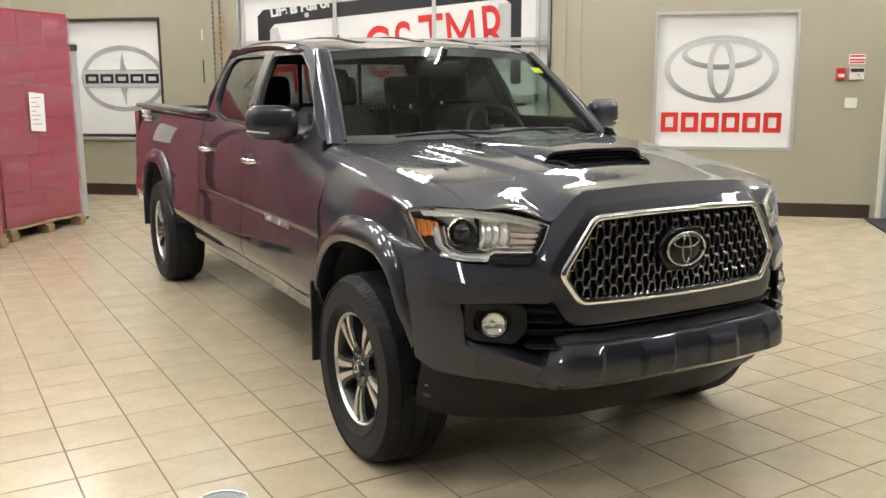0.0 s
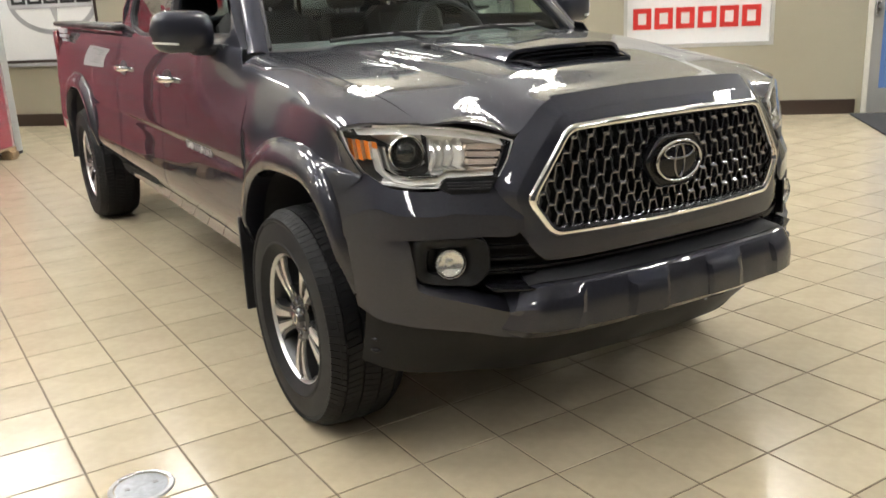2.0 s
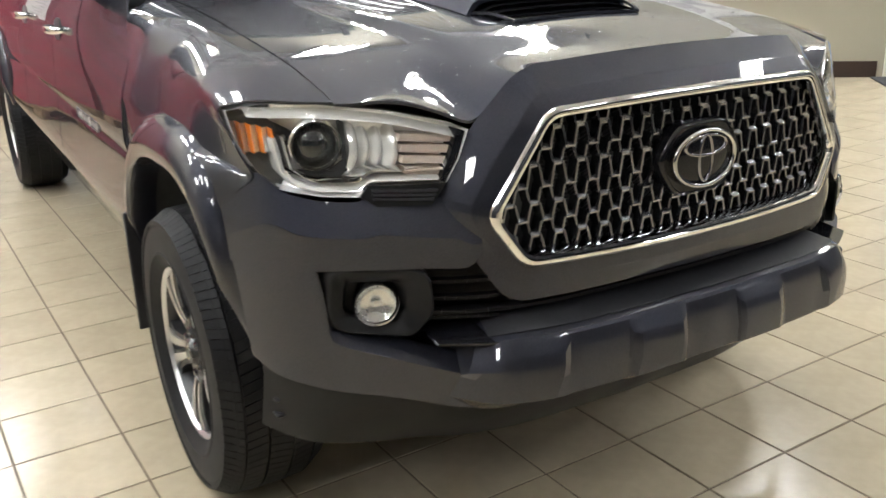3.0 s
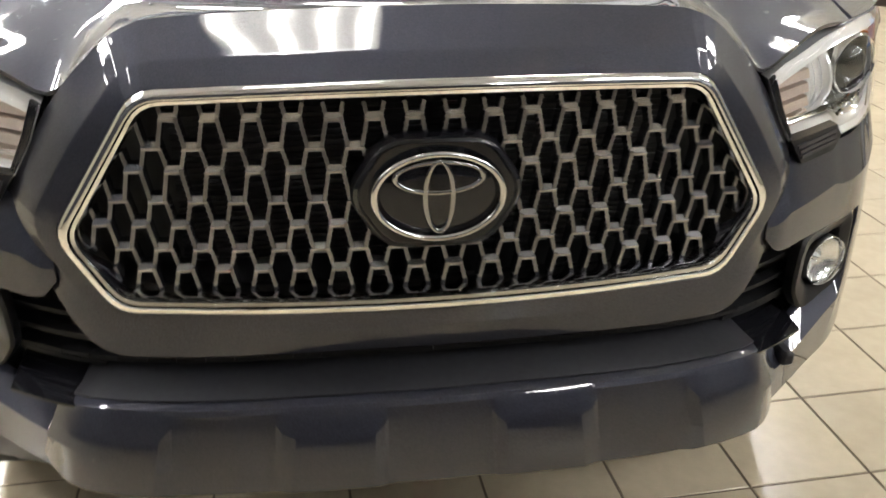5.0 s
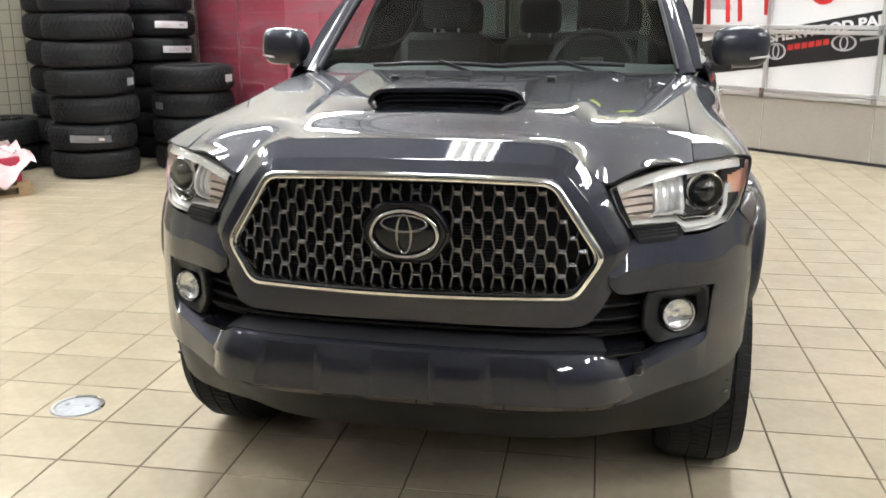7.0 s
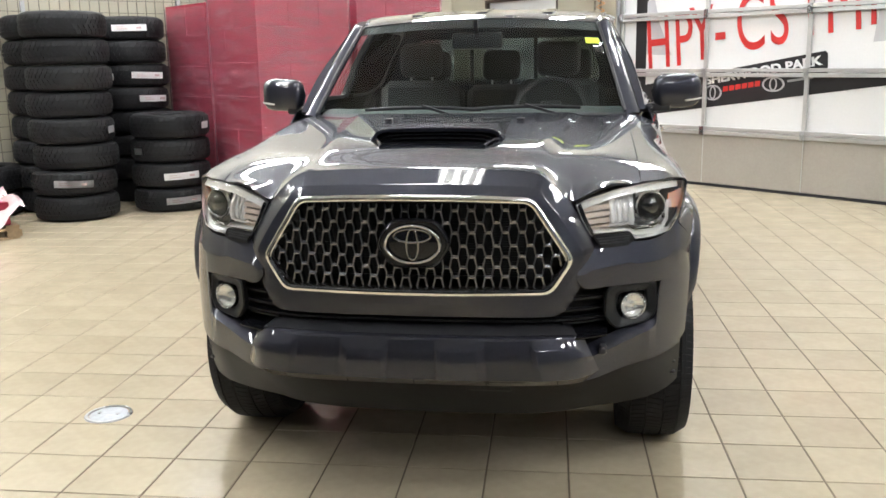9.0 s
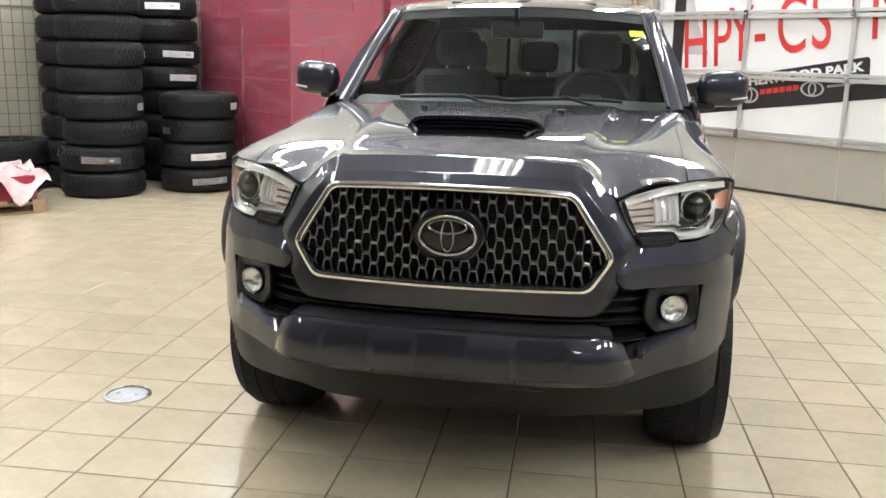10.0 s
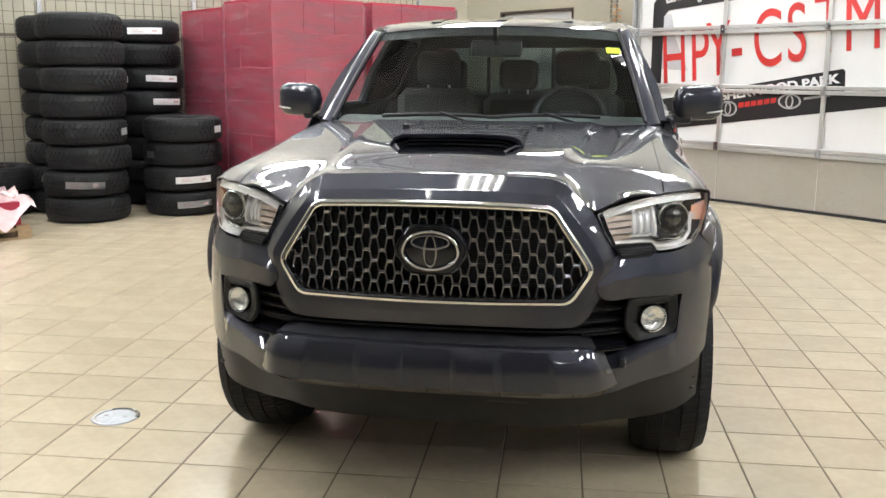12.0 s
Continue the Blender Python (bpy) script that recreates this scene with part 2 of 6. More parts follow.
HALL = pose(0, 0, 0, 0, 0, TURN)          # local x = u, local y = d
U0, U1, D0, D1 = -7.75, 9.0, -9.0, 6.49
DOOR_L, DOOR_R, DOOR_H = -4.46, -0.66, 3.2
SC = 6.74                                   # the rear wall left of the roller door stands a little further back


def structure(name, bm, mat, label, at=HALL, smooth=0):
    return solid(name, bm, mat, label, "building", at, kind="structure", smooth=smooth)


floor = structure("floor", boxes((U0 - .3, U1 + .3, D0 - .3, D1 + .6, -0.2, -0.003)), M_GROUT, "dark grout bed under the beige floor tiles")
TOY = (0.47, 1.96, 0.715, 2.20)
SCI = (-7.02, -5.62, 0.765, 2.27)
GD = (2.84, 3.86, 2.12)
structure("wall_north", boxes(
    (DOOR_R, TOY[0], D1, D1 + .25, 0, CEIL), (TOY[1], GD[0], D1, D1 + .25, 0, CEIL), (GD[1], U1 + .2, D1, D1 + .25, 0, CEIL),
    (TOY[0], TOY[1], D1, D1 + .25, 0, TOY[2]), (TOY[0], TOY[1], D1, D1 + .25, TOY[3], CEIL),
    (GD[0], GD[1], D1, D1 + .25, GD[2], CEIL),
    (DOOR_L - .45, DOOR_L, D1, D1 + .45, 0, CEIL), (DOOR_L, DOOR_R, D1, D1 + .25, DOOR_H, CEIL),
    (U0 - .2, SCI[0], SC, SC + .25, 0, CEIL), (SCI[1], DOOR_L - .45, SC, SC + .25, 0, CEIL),
    (SCI[0], SCI[1], SC, SC + .25, 0, SCI[2]), (SCI[0], SCI[1], SC, SC + .25, SCI[3], CEIL)), M_WALL,
    "taupe painted rear wall with framed sign panels")
structure("wall_west", boxes((U0 - .2, U0, D0, SC, 0, CEIL)), M_WALL, "taupe painted side wall behind the tyre stacks")
# unseen walls, kept dark so that the chrome and paint mirror something dark
structure("wall_south", boxes((U0 - .2, U1 + .2, D0 - .2, D0, 0, CEIL)), M_UNSEEN, "plain dark front wall added out of view")
structure("wall_east", boxes((U1, U1 + .2, D0, D1, 0, CEIL)), M_UNSEEN, "plain dark end wall added out of view")
structure("ceiling", boxes((U0 - .2, U1 + .2, D0 - .2, SC + .25, CEIL, CEIL + .15), *[(U0, U1, D0 + .35 * i, D0 + .35 * i + .16, CEIL - .05, CEIL) for i in range(44)]),
          M_CEIL, "pale ribbed steel deck ceiling")
bb = bmesh.new()
for a, b, d in ((DOOR_R + .17, GD[0] - .06, D1), (GD[1] + .06, U1, D1), (U0, DOOR_L - .46, SC)):
    box(bb, a, b, d - .014, d, 0, .15, bevel=.003)
structure("baseboard", bb, M_BASE, "dark brown baseboard along the rear wall")
# the steel post beside the roller door
structure("trim", boxes((DOOR_R, DOOR_R + .16, D1 - .03, D1 + .0, 0, CEIL), (DOOR_R + .16, DOOR_R + .33, D1 - .012, D1, 0, CEIL), bevel=.004), M_WALL, "taupe boxed trim beside the roller door")

for i in range(5):
    bm = bmesh.new()
    x = U0 + 1.6 + 3.4 * i
    box(bm, x - .08, x + .08, D0, D1, CEIL - .42, CEIL - .40)
    box(bm, x - .08, x + .08, D0, D1, CEIL - .08, CEIL - .06)
    for k in range(26):
        y = D0 + .6 * k
        bar(bm, (x, y, CEIL - .41), (x, y + .3, CEIL - .07), .03)
        bar(bm, (x, y + .3, CEIL - .07), (x, y + .6, CEIL - .41), .03)
    solid("roof_truss", bm, M_BEAM, "grey steel open web roof truss", "truss", HALL, group="roof trusses", kind="structure", smooth=0)


def strip_light():
    t = thing("ceiling_light", "white high bay light with bright fluorescent tubes", "lamp", group="ceiling lights")
    bm = bmesh.new()
    box(bm, -.30, .30, -.62, .62, .05, .10, bevel=.01)
    part("housing", bm, M_PLATE, t, smooth=0)
    for k in range(4):
        bm = lathe([(0, -.59), (.022, -.59), (.022, .59), (0, .59)], 8, "y")
        part("tube", bm, M_TUBE, t, "lit fluorescent tube", at=pose(-.225 + .15 * k, 0, .02))
    for y in (-.5, .5):
        part("hanger", bar(bmesh.new(), (0, y, .09), (0, y, .52), .008), M_STEEL, t, smooth=0)
    return t


lamp = strip_light()
spots = [(u, d) for d in (5.75, 2.65, -.5, -3.65) for u in (-6.9, -4.65, -2.4, -.15, 2.1, 4.35, 6.6)] + [(-2.4, -6.8)]
dark_spots = [(-2.4, -.5), (2.1, 2.65), (2.1, -3.65), (4.35, -3.65), (-2.4, 2.65), (-4.65, 2.65), (2.1, -.5), (-.15, -3.65)]
spots = [s for s in spots if s not in dark_spots] + [(-2.5, -1.5), (-3.75, 1.5), (-5.9, 1.5)]
lamp.matrix_basis = HALL @ pose(*spots[0], CEIL - .55)
for u, d in spots[1:]:
    copy_thing(lamp, HALL @ pose(u, d, CEIL - .55))


# roller door with glazed sections and the banner behind it
def fw(dd):
    return lambda a, b, h: (a, dd - h, b)


door = thing("door_1", "closed sectional roller door with aluminium rails", "door", HALL, kind="structure")
DY = D1 + .10
part("panel", boxes((DOOR_L, DOOR_R, DY, DY + .04, 0.03, .60), bevel=.004), M_DOORP, door, "plain grey-beige bottom panel", smooth=0)
part("seal", boxes((DOOR_L, DOOR_R, DY - .005, DY + .03, 0, .03)), M_BLACKP, door, "black rubber bottom seal", smooth=0)
STILES = (-4.42, -3.24, -2.035, -.83)
for z in (.63, 1.27, 1.91, 2.55, 3.14):
    bm = bmesh.new()
    box(bm, DOOR_L, DOOR_R, DY - .035, DY + .01, z - .045, z - .004, bevel=.004)
    box(bm, DOOR_L, DOOR_R, DY - .035, DY + .01, z + .004, z + .045, bevel=.004)
    part("rail", bm, M_ALU, door, smooth=0)
    for u in STILES:
        bm = boxes((u - .025, u + .025, DY - .055, DY - .035, z - .05, z + .05), bevel=.004)
        box(bm, u - .012, u + .012, DY - .075, DY - .05, z - .03, z + .01, bevel=.004)
        part("hinge", bm, M_STEEL, door, smooth=0)
for u in STILES:
    for z0, z1 in ((.68, 1.22), (1.32, 1.86), (1.96, 2.50), (2.60, 3.10)):
        part("stile", boxes((u - .022, u + .022, DY - .02, DY + .01, z0, z1), bevel=.003), M_ALU, door, smooth=0)
part("stile_line", boxes(*[(u - .004, u + .004, DY - .004, DY, .03, .6) for u in STILES[1:3]]), M_ALU, door, smooth=0)
jamb = boxes((DOOR_L - .035, DOOR_L + .02, DY - .09, DY - .03, 0, DOOR_H), (DOOR_R - .05, DOOR_R - .012, DY - .09, DY - .04, 0, DOOR_H), bevel=.003)
part("track", jamb, M_STEEL, door, "galvanised steel door track", smooth=0)
part("track_cover", boxes((DOOR_R - .012, DOOR_R - .002, D1 - .05, DY, 0, DOOR_H)), M_BLACKP, door, smooth=0)

banner = thing("banner", "white printed banner behind the glazed door sections", "banner", HALL @ pose(0, DY + .02, 0))
fb = lambda a, b, h: (a, -h, b)
part("sheet", boxes((DOOR_L, DOOR_R, 0, .006, .62, 3.18)), M_WHITE, banner, smooth=0)
# a big licence-plate style frame, tilted up to the right
sk = lambda a, b, h: (a, -h, b + (a + 2.6) * .135)
plate_o = [(-4.235, 1.55), (-4.17, 1.48), (-1.09, 1.20), (-1.02, 1.26), (-1.02, 2.25), (-1.10, 2.34), (-4.16, 2.53), (-4.235, 2.46)]
plate_i = [(-4.08, 1.70), (-4.02, 1.63), (-1.20, 1.37), (-1.14, 1.42), (-1.14, 2.13), (-1.22, 2.2), (-4.02, 2.34), (-4.08, 2.28)]
plate = [(-4.235, 1.30)] + plate_o[7:] + plate_o[6:3:-1] + [(-1.02, 1.22), (-1.14, 1.24)] + plate_i[4:7] + [plate_i[7], (-4.08, 1.28)]
part("frame_print", prism(plate, .0, .003, sk), M_BLACKV, banner, "black plate frame print", smooth=0)
part("shade_print", prism([(-4.08, 1.68), (-3.72, 1.62), (-3.9, 2.0), (-3.98, 2.30), (-4.08, 2.30)], 0, .002, sk), M_LGREYV, banner, smooth=0)
part("shade_print", prism([(-1.40, 1.40), (-1.14, 1.38), (-1.14, 2.15), (-1.28, 2.15), (-1.35, 1.8)], 0, .002, sk), M_LGREYV, banner, smooth=0)
part("lower_strip", prism([(-4.25, .745), (-.95, 1.19), (-.95, 1.215), (-1.83, 1.25), (-1.845, 1.465), (-1.87, 1.487), (-2.95, 1.31), (-4.25, 1.10)], .003, .005, fb), M_BLACKV, banner, "black dealer strip", smooth=0)


def letter(text, u, z, size, mat, squeeze=1.0, name="lettering", lift=.006, bold=0.0, slant=7.7):
    return words(text, size, mat, name, banner, pose(u, -lift, z, 90, 0, 0) @ pose(0, 0, 0, 0, 0, slant), squeeze=squeeze, bold=bold)


for ch, u, z in (("H", -4.02, 1.31), ("P", -3.62, 1.345), ("Y", -3.40, 1.40), ("-", -3.10, 1.47), ("C", -2.83, 1.50), ("S", -2.44, 1.555), ("T", -2.14, 1.63), ("M", -1.84, 1.655), ("R", -1.42, 1.72)):
    letter(ch, u - .05, z, .86, M_REDV, .60, slant=5)
letter("Life is Full of", -4.06, 2.235, .15, M_WHITE, 1.0, bold=.006, slant=8)
town = letter("SHERWOOD PARK", -3.24, 1.14, .125, M_WHITE, 1.0, bold=.005, slant=9)
stretch = 1.37 / max(v.co.x for v in town.data.vertices)
for v in town.data.vertices:
    v.co.x *= stretch
part("bolt_print", prism(ellipse(-3.60, 2.25, .06, .06, 20), 0, .008, fb), M_BLACKV, banner, smooth=0)
part("bolt_print", prism(ellipse(-3.60, 2.25, .03, .03, 16), 0, .009, fb), M_LGREYV, banner, smooth=0)
# dealer and brand words stay plain bars and rings
for k in range(6):
    u = -3.02 + .077 * k
    z = 1.062 + .155 * (u + 3.02)
    part("word_bar", prism([(u, z), (u + .062, z + .0095), (u + .062, z + .0655), (u, z + .056)], .005, .007, fb), M_REDV, banner, smooth=0)
part("word_bar", prism([(-2.26, 1.17), (-1.98, 1.21), (-1.98, 1.235), (-2.26, 1.195)], .005, .007, fb), M_GREYV, banner, smooth=0)
for u, z, rx, ry in ((-3.15, 1.05, .115, .086), (-2.42, 1.15, .13, .08)):
    part("ring_print", ring_prism(ellipse(u, z, rx, ry), ellipse(u, z, rx - .022, ry - .016), .005, .007, fb), M_LGREYV, banner, smooth=0)
    part("ring_print", ring_prism(ellipse(u, z, rx * .35, ry * .85), ellipse(u, z, rx * .22, ry * .66), .005, .0075, fb), M_LGREYV, banner, smooth=0)


def panel_sign(name, label, r, dd, sill):
    t = thing(name, label, "sign", HALL @ pose(0, dd, 0))
    a, b, c, e = r
    part("board", boxes((a, b, .06, .08, c, e)), M_WHITE, t, smooth=0)
    fr = [(a, c), (b, c), (b, e), (a, e)]
    fi = [(a + .035, c + .035), (b - .035, c + .035), (b - .035, e - .035), (a + .035, e - .035)]
    part("frame", ring_prism(fr, fi, -.06, .004, fb), M_ALU if not sill else M_BASE, t, "thin metal frame", smooth=0)
    if sill:
        part("sill", boxes((a - .03, b + .03, -.05, .05, c - .04, c), bevel=.005), M_BEAM, t, smooth=0)
    return t


fs = lambda a, b, h: (a, .06 - h, b)
ts = panel_sign("brand_sign", "white framed sign with silver oval rings and red bars", TOY, D1, False)
cu, cz = 1.18, 1.587


def oval(t, o, i, h, mat, name="oval_ring"):
    part(name, ring_prism(ellipse(*o), ellipse(*i), 0, h, fs), mat, t, smooth=30)


oval(ts, (cu, cz, .60, .36), (cu, cz + .005, .535, .315), .006, M_SILVERP)
oval(ts, (cu, cz + .155, .42, .16), (cu, cz + .165, .36, .115), .007, M_SILVERP)
oval(ts, (cu, cz + .0, .145, .315), (cu, cz + .0, .085, .265), .008, M_SILVERP)
for k in range(6):
    x = .565 + .217 * k
    part("bar_mark", ring_prism([(x, .905), (x + .185, .905), (x + .185, 1.118), (x, 1.118)], [(x + .05, .955), (x + .135, .955), (x + .135, 1.068), (x + .05, 1.068)], 0, .006, fs), M_REDV, ts, smooth=0)

ss = panel_sign("brand_sign", "white sign panel with a silver oval emblem and dark band", SCI, SC, True)
su, sz = -6.22, 1.51
oval(ss, (su, sz, .60, .42), (su, sz, .54, .36), .006, M_GREYV)
part("band", prism([(su - .58, sz - .10), (su + .56, sz - .10), (su + .56, sz + .10), (su - .58, sz + .10)], 0, .009, fs), M_LGREYV, ss, smooth=0)
part("band_edge", prism([(su - .58, sz - .115), (su + .56, sz - .115), (su + .56, sz - .1), (su - .58, sz - .1)], 0, .010, fs), M_GREYV, ss, smooth=0)
part("band_edge", prism([(su - .58, sz + .1), (su + .56, sz + .1), (su + .56, sz + .115), (su - .58, sz + .115)], 0, .010, fs), M_GREYV, ss, smooth=0)
for k in range(5):
    x = su - .54 + k * .216
    part("bar_mark", ring_prism([(x, sz - .06), (x + .19, sz - .06), (x + .19, sz + .06), (x, sz + .06)], [(x + .04, sz - .025), (x + .15, sz - .025), (x + .15, sz + .025), (x + .04, sz + .025)], .009, .012, fs), M_BLACKV, ss, smooth=0)
part("fin", prism([(su - .03, sz + .115), (su + .06, sz + .115), (su + .03, sz + .2), (su + .01, sz + .34), (su - .02, sz + .22)], 0, .008, fs), M_GREYV, ss, smooth=0)
part("fin", prism([(su - .04, sz - .115), (su + .06, sz - .115), (su + .04, sz - .2), (su + .03, sz - .35), (su - .0, sz - .25)], 0, .008, fs), M_GREYV, ss, smooth=0)
solid("board_eraser", boxes((-.13, .13, -.03, .03, 0, .04), bevel=.008), M_BLACKP, "small black board eraser on the sign ledge", "eraser", HALL @ pose(-5.93, SC - .02, .765), smooth=0)

# small wall fittings
al = thing("fire_alarm", "red fire alarm pull station on the wall", "fire alarm", HALL @ pose(2.385, D1, 1.53))
part("body", boxes((-.043, .043, -.05, 0, -.062, .062), bevel=.006), M_REDP, al)
part("pull_bar", boxes((-.03, .03, -.06, -.048, -.035, .0), bevel=.004), M_PLATE, al, "white pull bar")
pn = thing("alarm_panel", "white alarm keypad with a dark display", "keypad", HALL @ pose(2.545, D1, 1.53))
part("body", boxes((-.073, .073, -.03, 0, -.062, .062), bevel=.006), M_PLATE, pn)
part("display", boxes((-.066, .066, -.034, -.028, .018, .056)), M_BLACKP, pn, "dark display", smooth=0)
for k in range(3):
    part("button", boxes((.03 - .012 * k, .038 - .012 * k, -.034, -.028, -.04 + .014 * k, -.03 + .014 * k)), M_BLACKP, pn, smooth=0)
nt_ = thing("notice", "small white notice with red printed lines", "notice", HALL @ pose(2.54, D1, 1.68))
part("sheet", boxes((-.08, .08, -.004, 0, -.05, .05)), M_PAPER, nt_, smooth=0)
for z in (.033, -.005, -.033):
    part("print_bar", boxes((-.074, .074, -.006, -.003, z - .009, z + .009)), M_REDV, nt_, smooth=0)
sw = thing("switch_plate", "plain ivory wall switch plate", "switch", HALL @ pose(2.51, D1, 1.225))
part("plate", boxes((-.062, .062, -.008, 0, -.055, .055), bevel=.003), M_PLATE, sw)

# glazed side door with an added glowing bluish sheet behind, and the mat before it
gdoor = thing("door_2", "glazed metal door with a steel lever handle", "door", HALL, kind="structure")
a, b, h = GD
part("frame", ring_prism([(a, 0), (b, 0), (b, h), (a, h)], [(a + .05, .0), (b - .05, .0), (b - .05, h - .05), (a + .05, h - .05)], -.1, .02, fw(D1)), M_PLATE, gdoor, smooth=0)
part("leaf", ring_prism([(a + .05, .01), (b - .05, .01), (b - .05, h - .05), (a + .05, h - .05)], [(a + .15, .25), (b - .15, .25), (b - .15, h - .17), (a + .15, h - .17)], -.05, .0, fw(D1)), M_ALU, gdoor, smooth=0)
part("pane", boxes((a + .15, b - .15, D1 + .02, D1 + .026, .25, h - .17)), M_DOORGLASS, gdoor, smooth=0)
bm = boxes((a + .07, a + .12, D1 - .02, D1, .95, 1.10), bevel=.004)
bar(bm, (a + .09, D1 - .05, 1.03), (a + .22, D1 - .05, 1.03), .018)
bar(bm, (a + .09, D1, 1.03), (a + .09, D1 - .055, 1.03), .018)
part("door_handle", bm, M_STEEL, gdoor, smooth=0)
# a glowing sheet, added to make the door glass look bluish
structure("backdrop", boxes((a - .8, b + .8, D1 + .9, D1 + .92, -.1, 2.8)), M_BLUE, "glowing bluish sheet added behind the glazed door")
solid("floor_mat", boxes((2.72, 4.3, D1 - 1.95, D1 - .06, 0.001, .014), bevel=.004), M_MAT, "dark grey carpet mat before the glazed door", "mat", HALL, smooth=0)

# chain hoist and conduit left of the roller door
ch = thing("door_chain", "hanging steel chain of the roller door", "chain", HALL @ pose(DOOR_L - .28, SC - .3, 0))
for s in (0, .09):
    bm = bmesh.new()
    for k in range(50):
        zl = 1.3 + .06 * k
        box(bm, s - .009, s + .009, -.009, .009, zl, zl + .05)
    part("chain_strand", bm, M_WIRE, ch, smooth=0)
el = thing("door_control", "grey conduit with a black push button box", "control box", HALL @ pose(-4.96, SC, 0))
part("junction_box", boxes((-.06, .06, -.08, 0, 1.97, 2.1), bevel=.005), M_PLATE, el)
part("conduit", boxes((-.012, .012, -.03, -.005, 1.72, 1.97)), M_PLATE, el, smooth=0)
part("button_box", boxes((-.055, .055, -.09, 0, 1.45, 1.74), bevel=.008), M_BLACKP, el)
cord = thing("coiled_cable", "orange coiled air cable hanging on the wall", "cable", HALL @ pose(DOOR_L - .16, SC - .33, 0))
bm = bmesh.new()
for k in range(40):
    a0, a1 = k * .9, (k + 1) * .9
    bar(bm, (.045 * math.cos(a0), .045 * math.sin(a0), 1.75 + .012 * k), (.045 * math.cos(a1), .045 * math.sin(a1), 1.75 + .012 * (k + 1)), .012)
part("coil", bm, material("orange_rubber", (.42, .2, .07), .5), cord, smooth=0)


# ---- wire mesh partition behind the tyres ----
fence = thing("mesh_partition", "wire mesh partition panels along the side wall", "partition", HALL @ pose(U0 + .3, 0, 0))
bm = bmesh.new()
y0, y1, zt = -2.8, 5.6, 3.0
for k in range(int((y1 - y0) / .105) + 1):
    y = y0 + .105 * k
    bar(bm, (0, y, .05), (0, y, zt), .007)
for k in range(int(zt / .13)):
    bar(bm, (.006, y0, .08 + .13 * k), (.006, y1, .08 + .13 * k), .007)
part("wire", bm, M_WIRE, fence, smooth=0)
for y in (y0, y0 + 1.7, y0 + 3.4, y0 + 5.1, y0 + 6.75, y1):
    part("post", boxes((-.02, .03, y - .02, y + .02, 0, zt)), M_BEAM, fence, smooth=0)
part("rail", boxes((-.01, .02, y0, y1, 1.78, 1.81)), M_WIRE, fence, smooth=0)
hk = thing("hook_rack", "dark metal hook rack on the mesh partition", "rack", HALL @ pose(U0 + .36, 3.05, 0))
part("plate", boxes((-.02, .02, -.1, .1, 1.95, 2.5), bevel=.01), M_BLACKP, hk)
bm = bmesh.new()
for y in (-.16, -.30):
    pts = [(0.03, y, 2.5), (.05, y, 2.12), (.10, y, 2.06), (.2, y, 2.1)]
    for p, q in zip(pts, pts[1:]):
        bar(bm, p, q, .03)
part("hook", bm, M_STEEL, hk, "bright steel hooks")


# ---- tyres ----
def tyre_mesh(R, w, r_in, name, mat, lugs=46):
    """A tyre lying flat, w high, with tread blocks."""
    prof = [(r_in, .02), (r_in + .03, .004), (R - .07, 0.0), (R - .03, .014), (R - .006, .045), (R - .004, w / 2),
            (R - .006, w - .045), (R - .03, w - .014), (R - .07, w), (r_in + .03, w - .004), (r_in, w - .02), (r_in, .02)]
    bm = lathe(prof, 56)
    for row, (za, zb) in enumerate(((.03, .075), (.085, w / 2 - .006), (w / 2 + .006, w - .085), (w - .075, w - .03))):
        for k in range(lugs):
            a = 2 * math.pi * (k + .5 * (row % 2)) / lugs
            da = 2 * math.pi / lugs * .40
            sk_ = .35 * da * (1 if row < 2 else -1)
            v = []
            for r in (R - .012, R + .004):
                for ang, z in ((a - da + sk_, za), (a + da + sk_, za), (a + da - sk_, zb), (a - da - sk_, zb)):
                    rr = r - (.012 if (row in (0, 3) and z in (.03, w - .03)) else 0)
                    v.append(bm.verts.new((rr * math.cos(ang), rr * math.sin(ang), z)))
            bm.faces.new(v[4:8])
            for i in range(4):
                bm.faces.new((v[i], v[(i + 1) % 4], v[4 + (i + 1) % 4], v[4 + i]))
    return finish(bm, mat, name, 30)


ME_TYRE = tyre_mesh(.392, .244, .225, "stored_tyre", M_RUB2)


def label_mesh(w):
    bm = bmesh.new()
    n = 6
    vs = []
    for k in range(n + 1):
        a = (k / n - .5) * w / .398
        vs.append([bm.verts.new((.4035 * math.sin(a), -.4035 * math.cos(a), z)) for z in (-.034, .034)])
    for p, q in zip(vs, vs[1:]):
        bm.faces.new((p[0], q[0], q[1], p[1]))
    bmesh.ops.solidify(bm, geom=bm.faces[:], thickness=.002)
    return finish(bm, M_PAPER, "tyre_label", 30)


ME_LABEL, ME_LABEL_S = label_mesh(.36), label_mesh(.12)
ME_PRINTS = [finish(boxes(q), M_FADED, "label_print", 0) for q in ((-.13, -.02, -.4075, -.401, -.012, -.006), (-.13, -.06, -.4075, -.401, .008, .013), (.07, .12, -.4055, -.397, -.010, .010))]
rnd = random.Random(4)


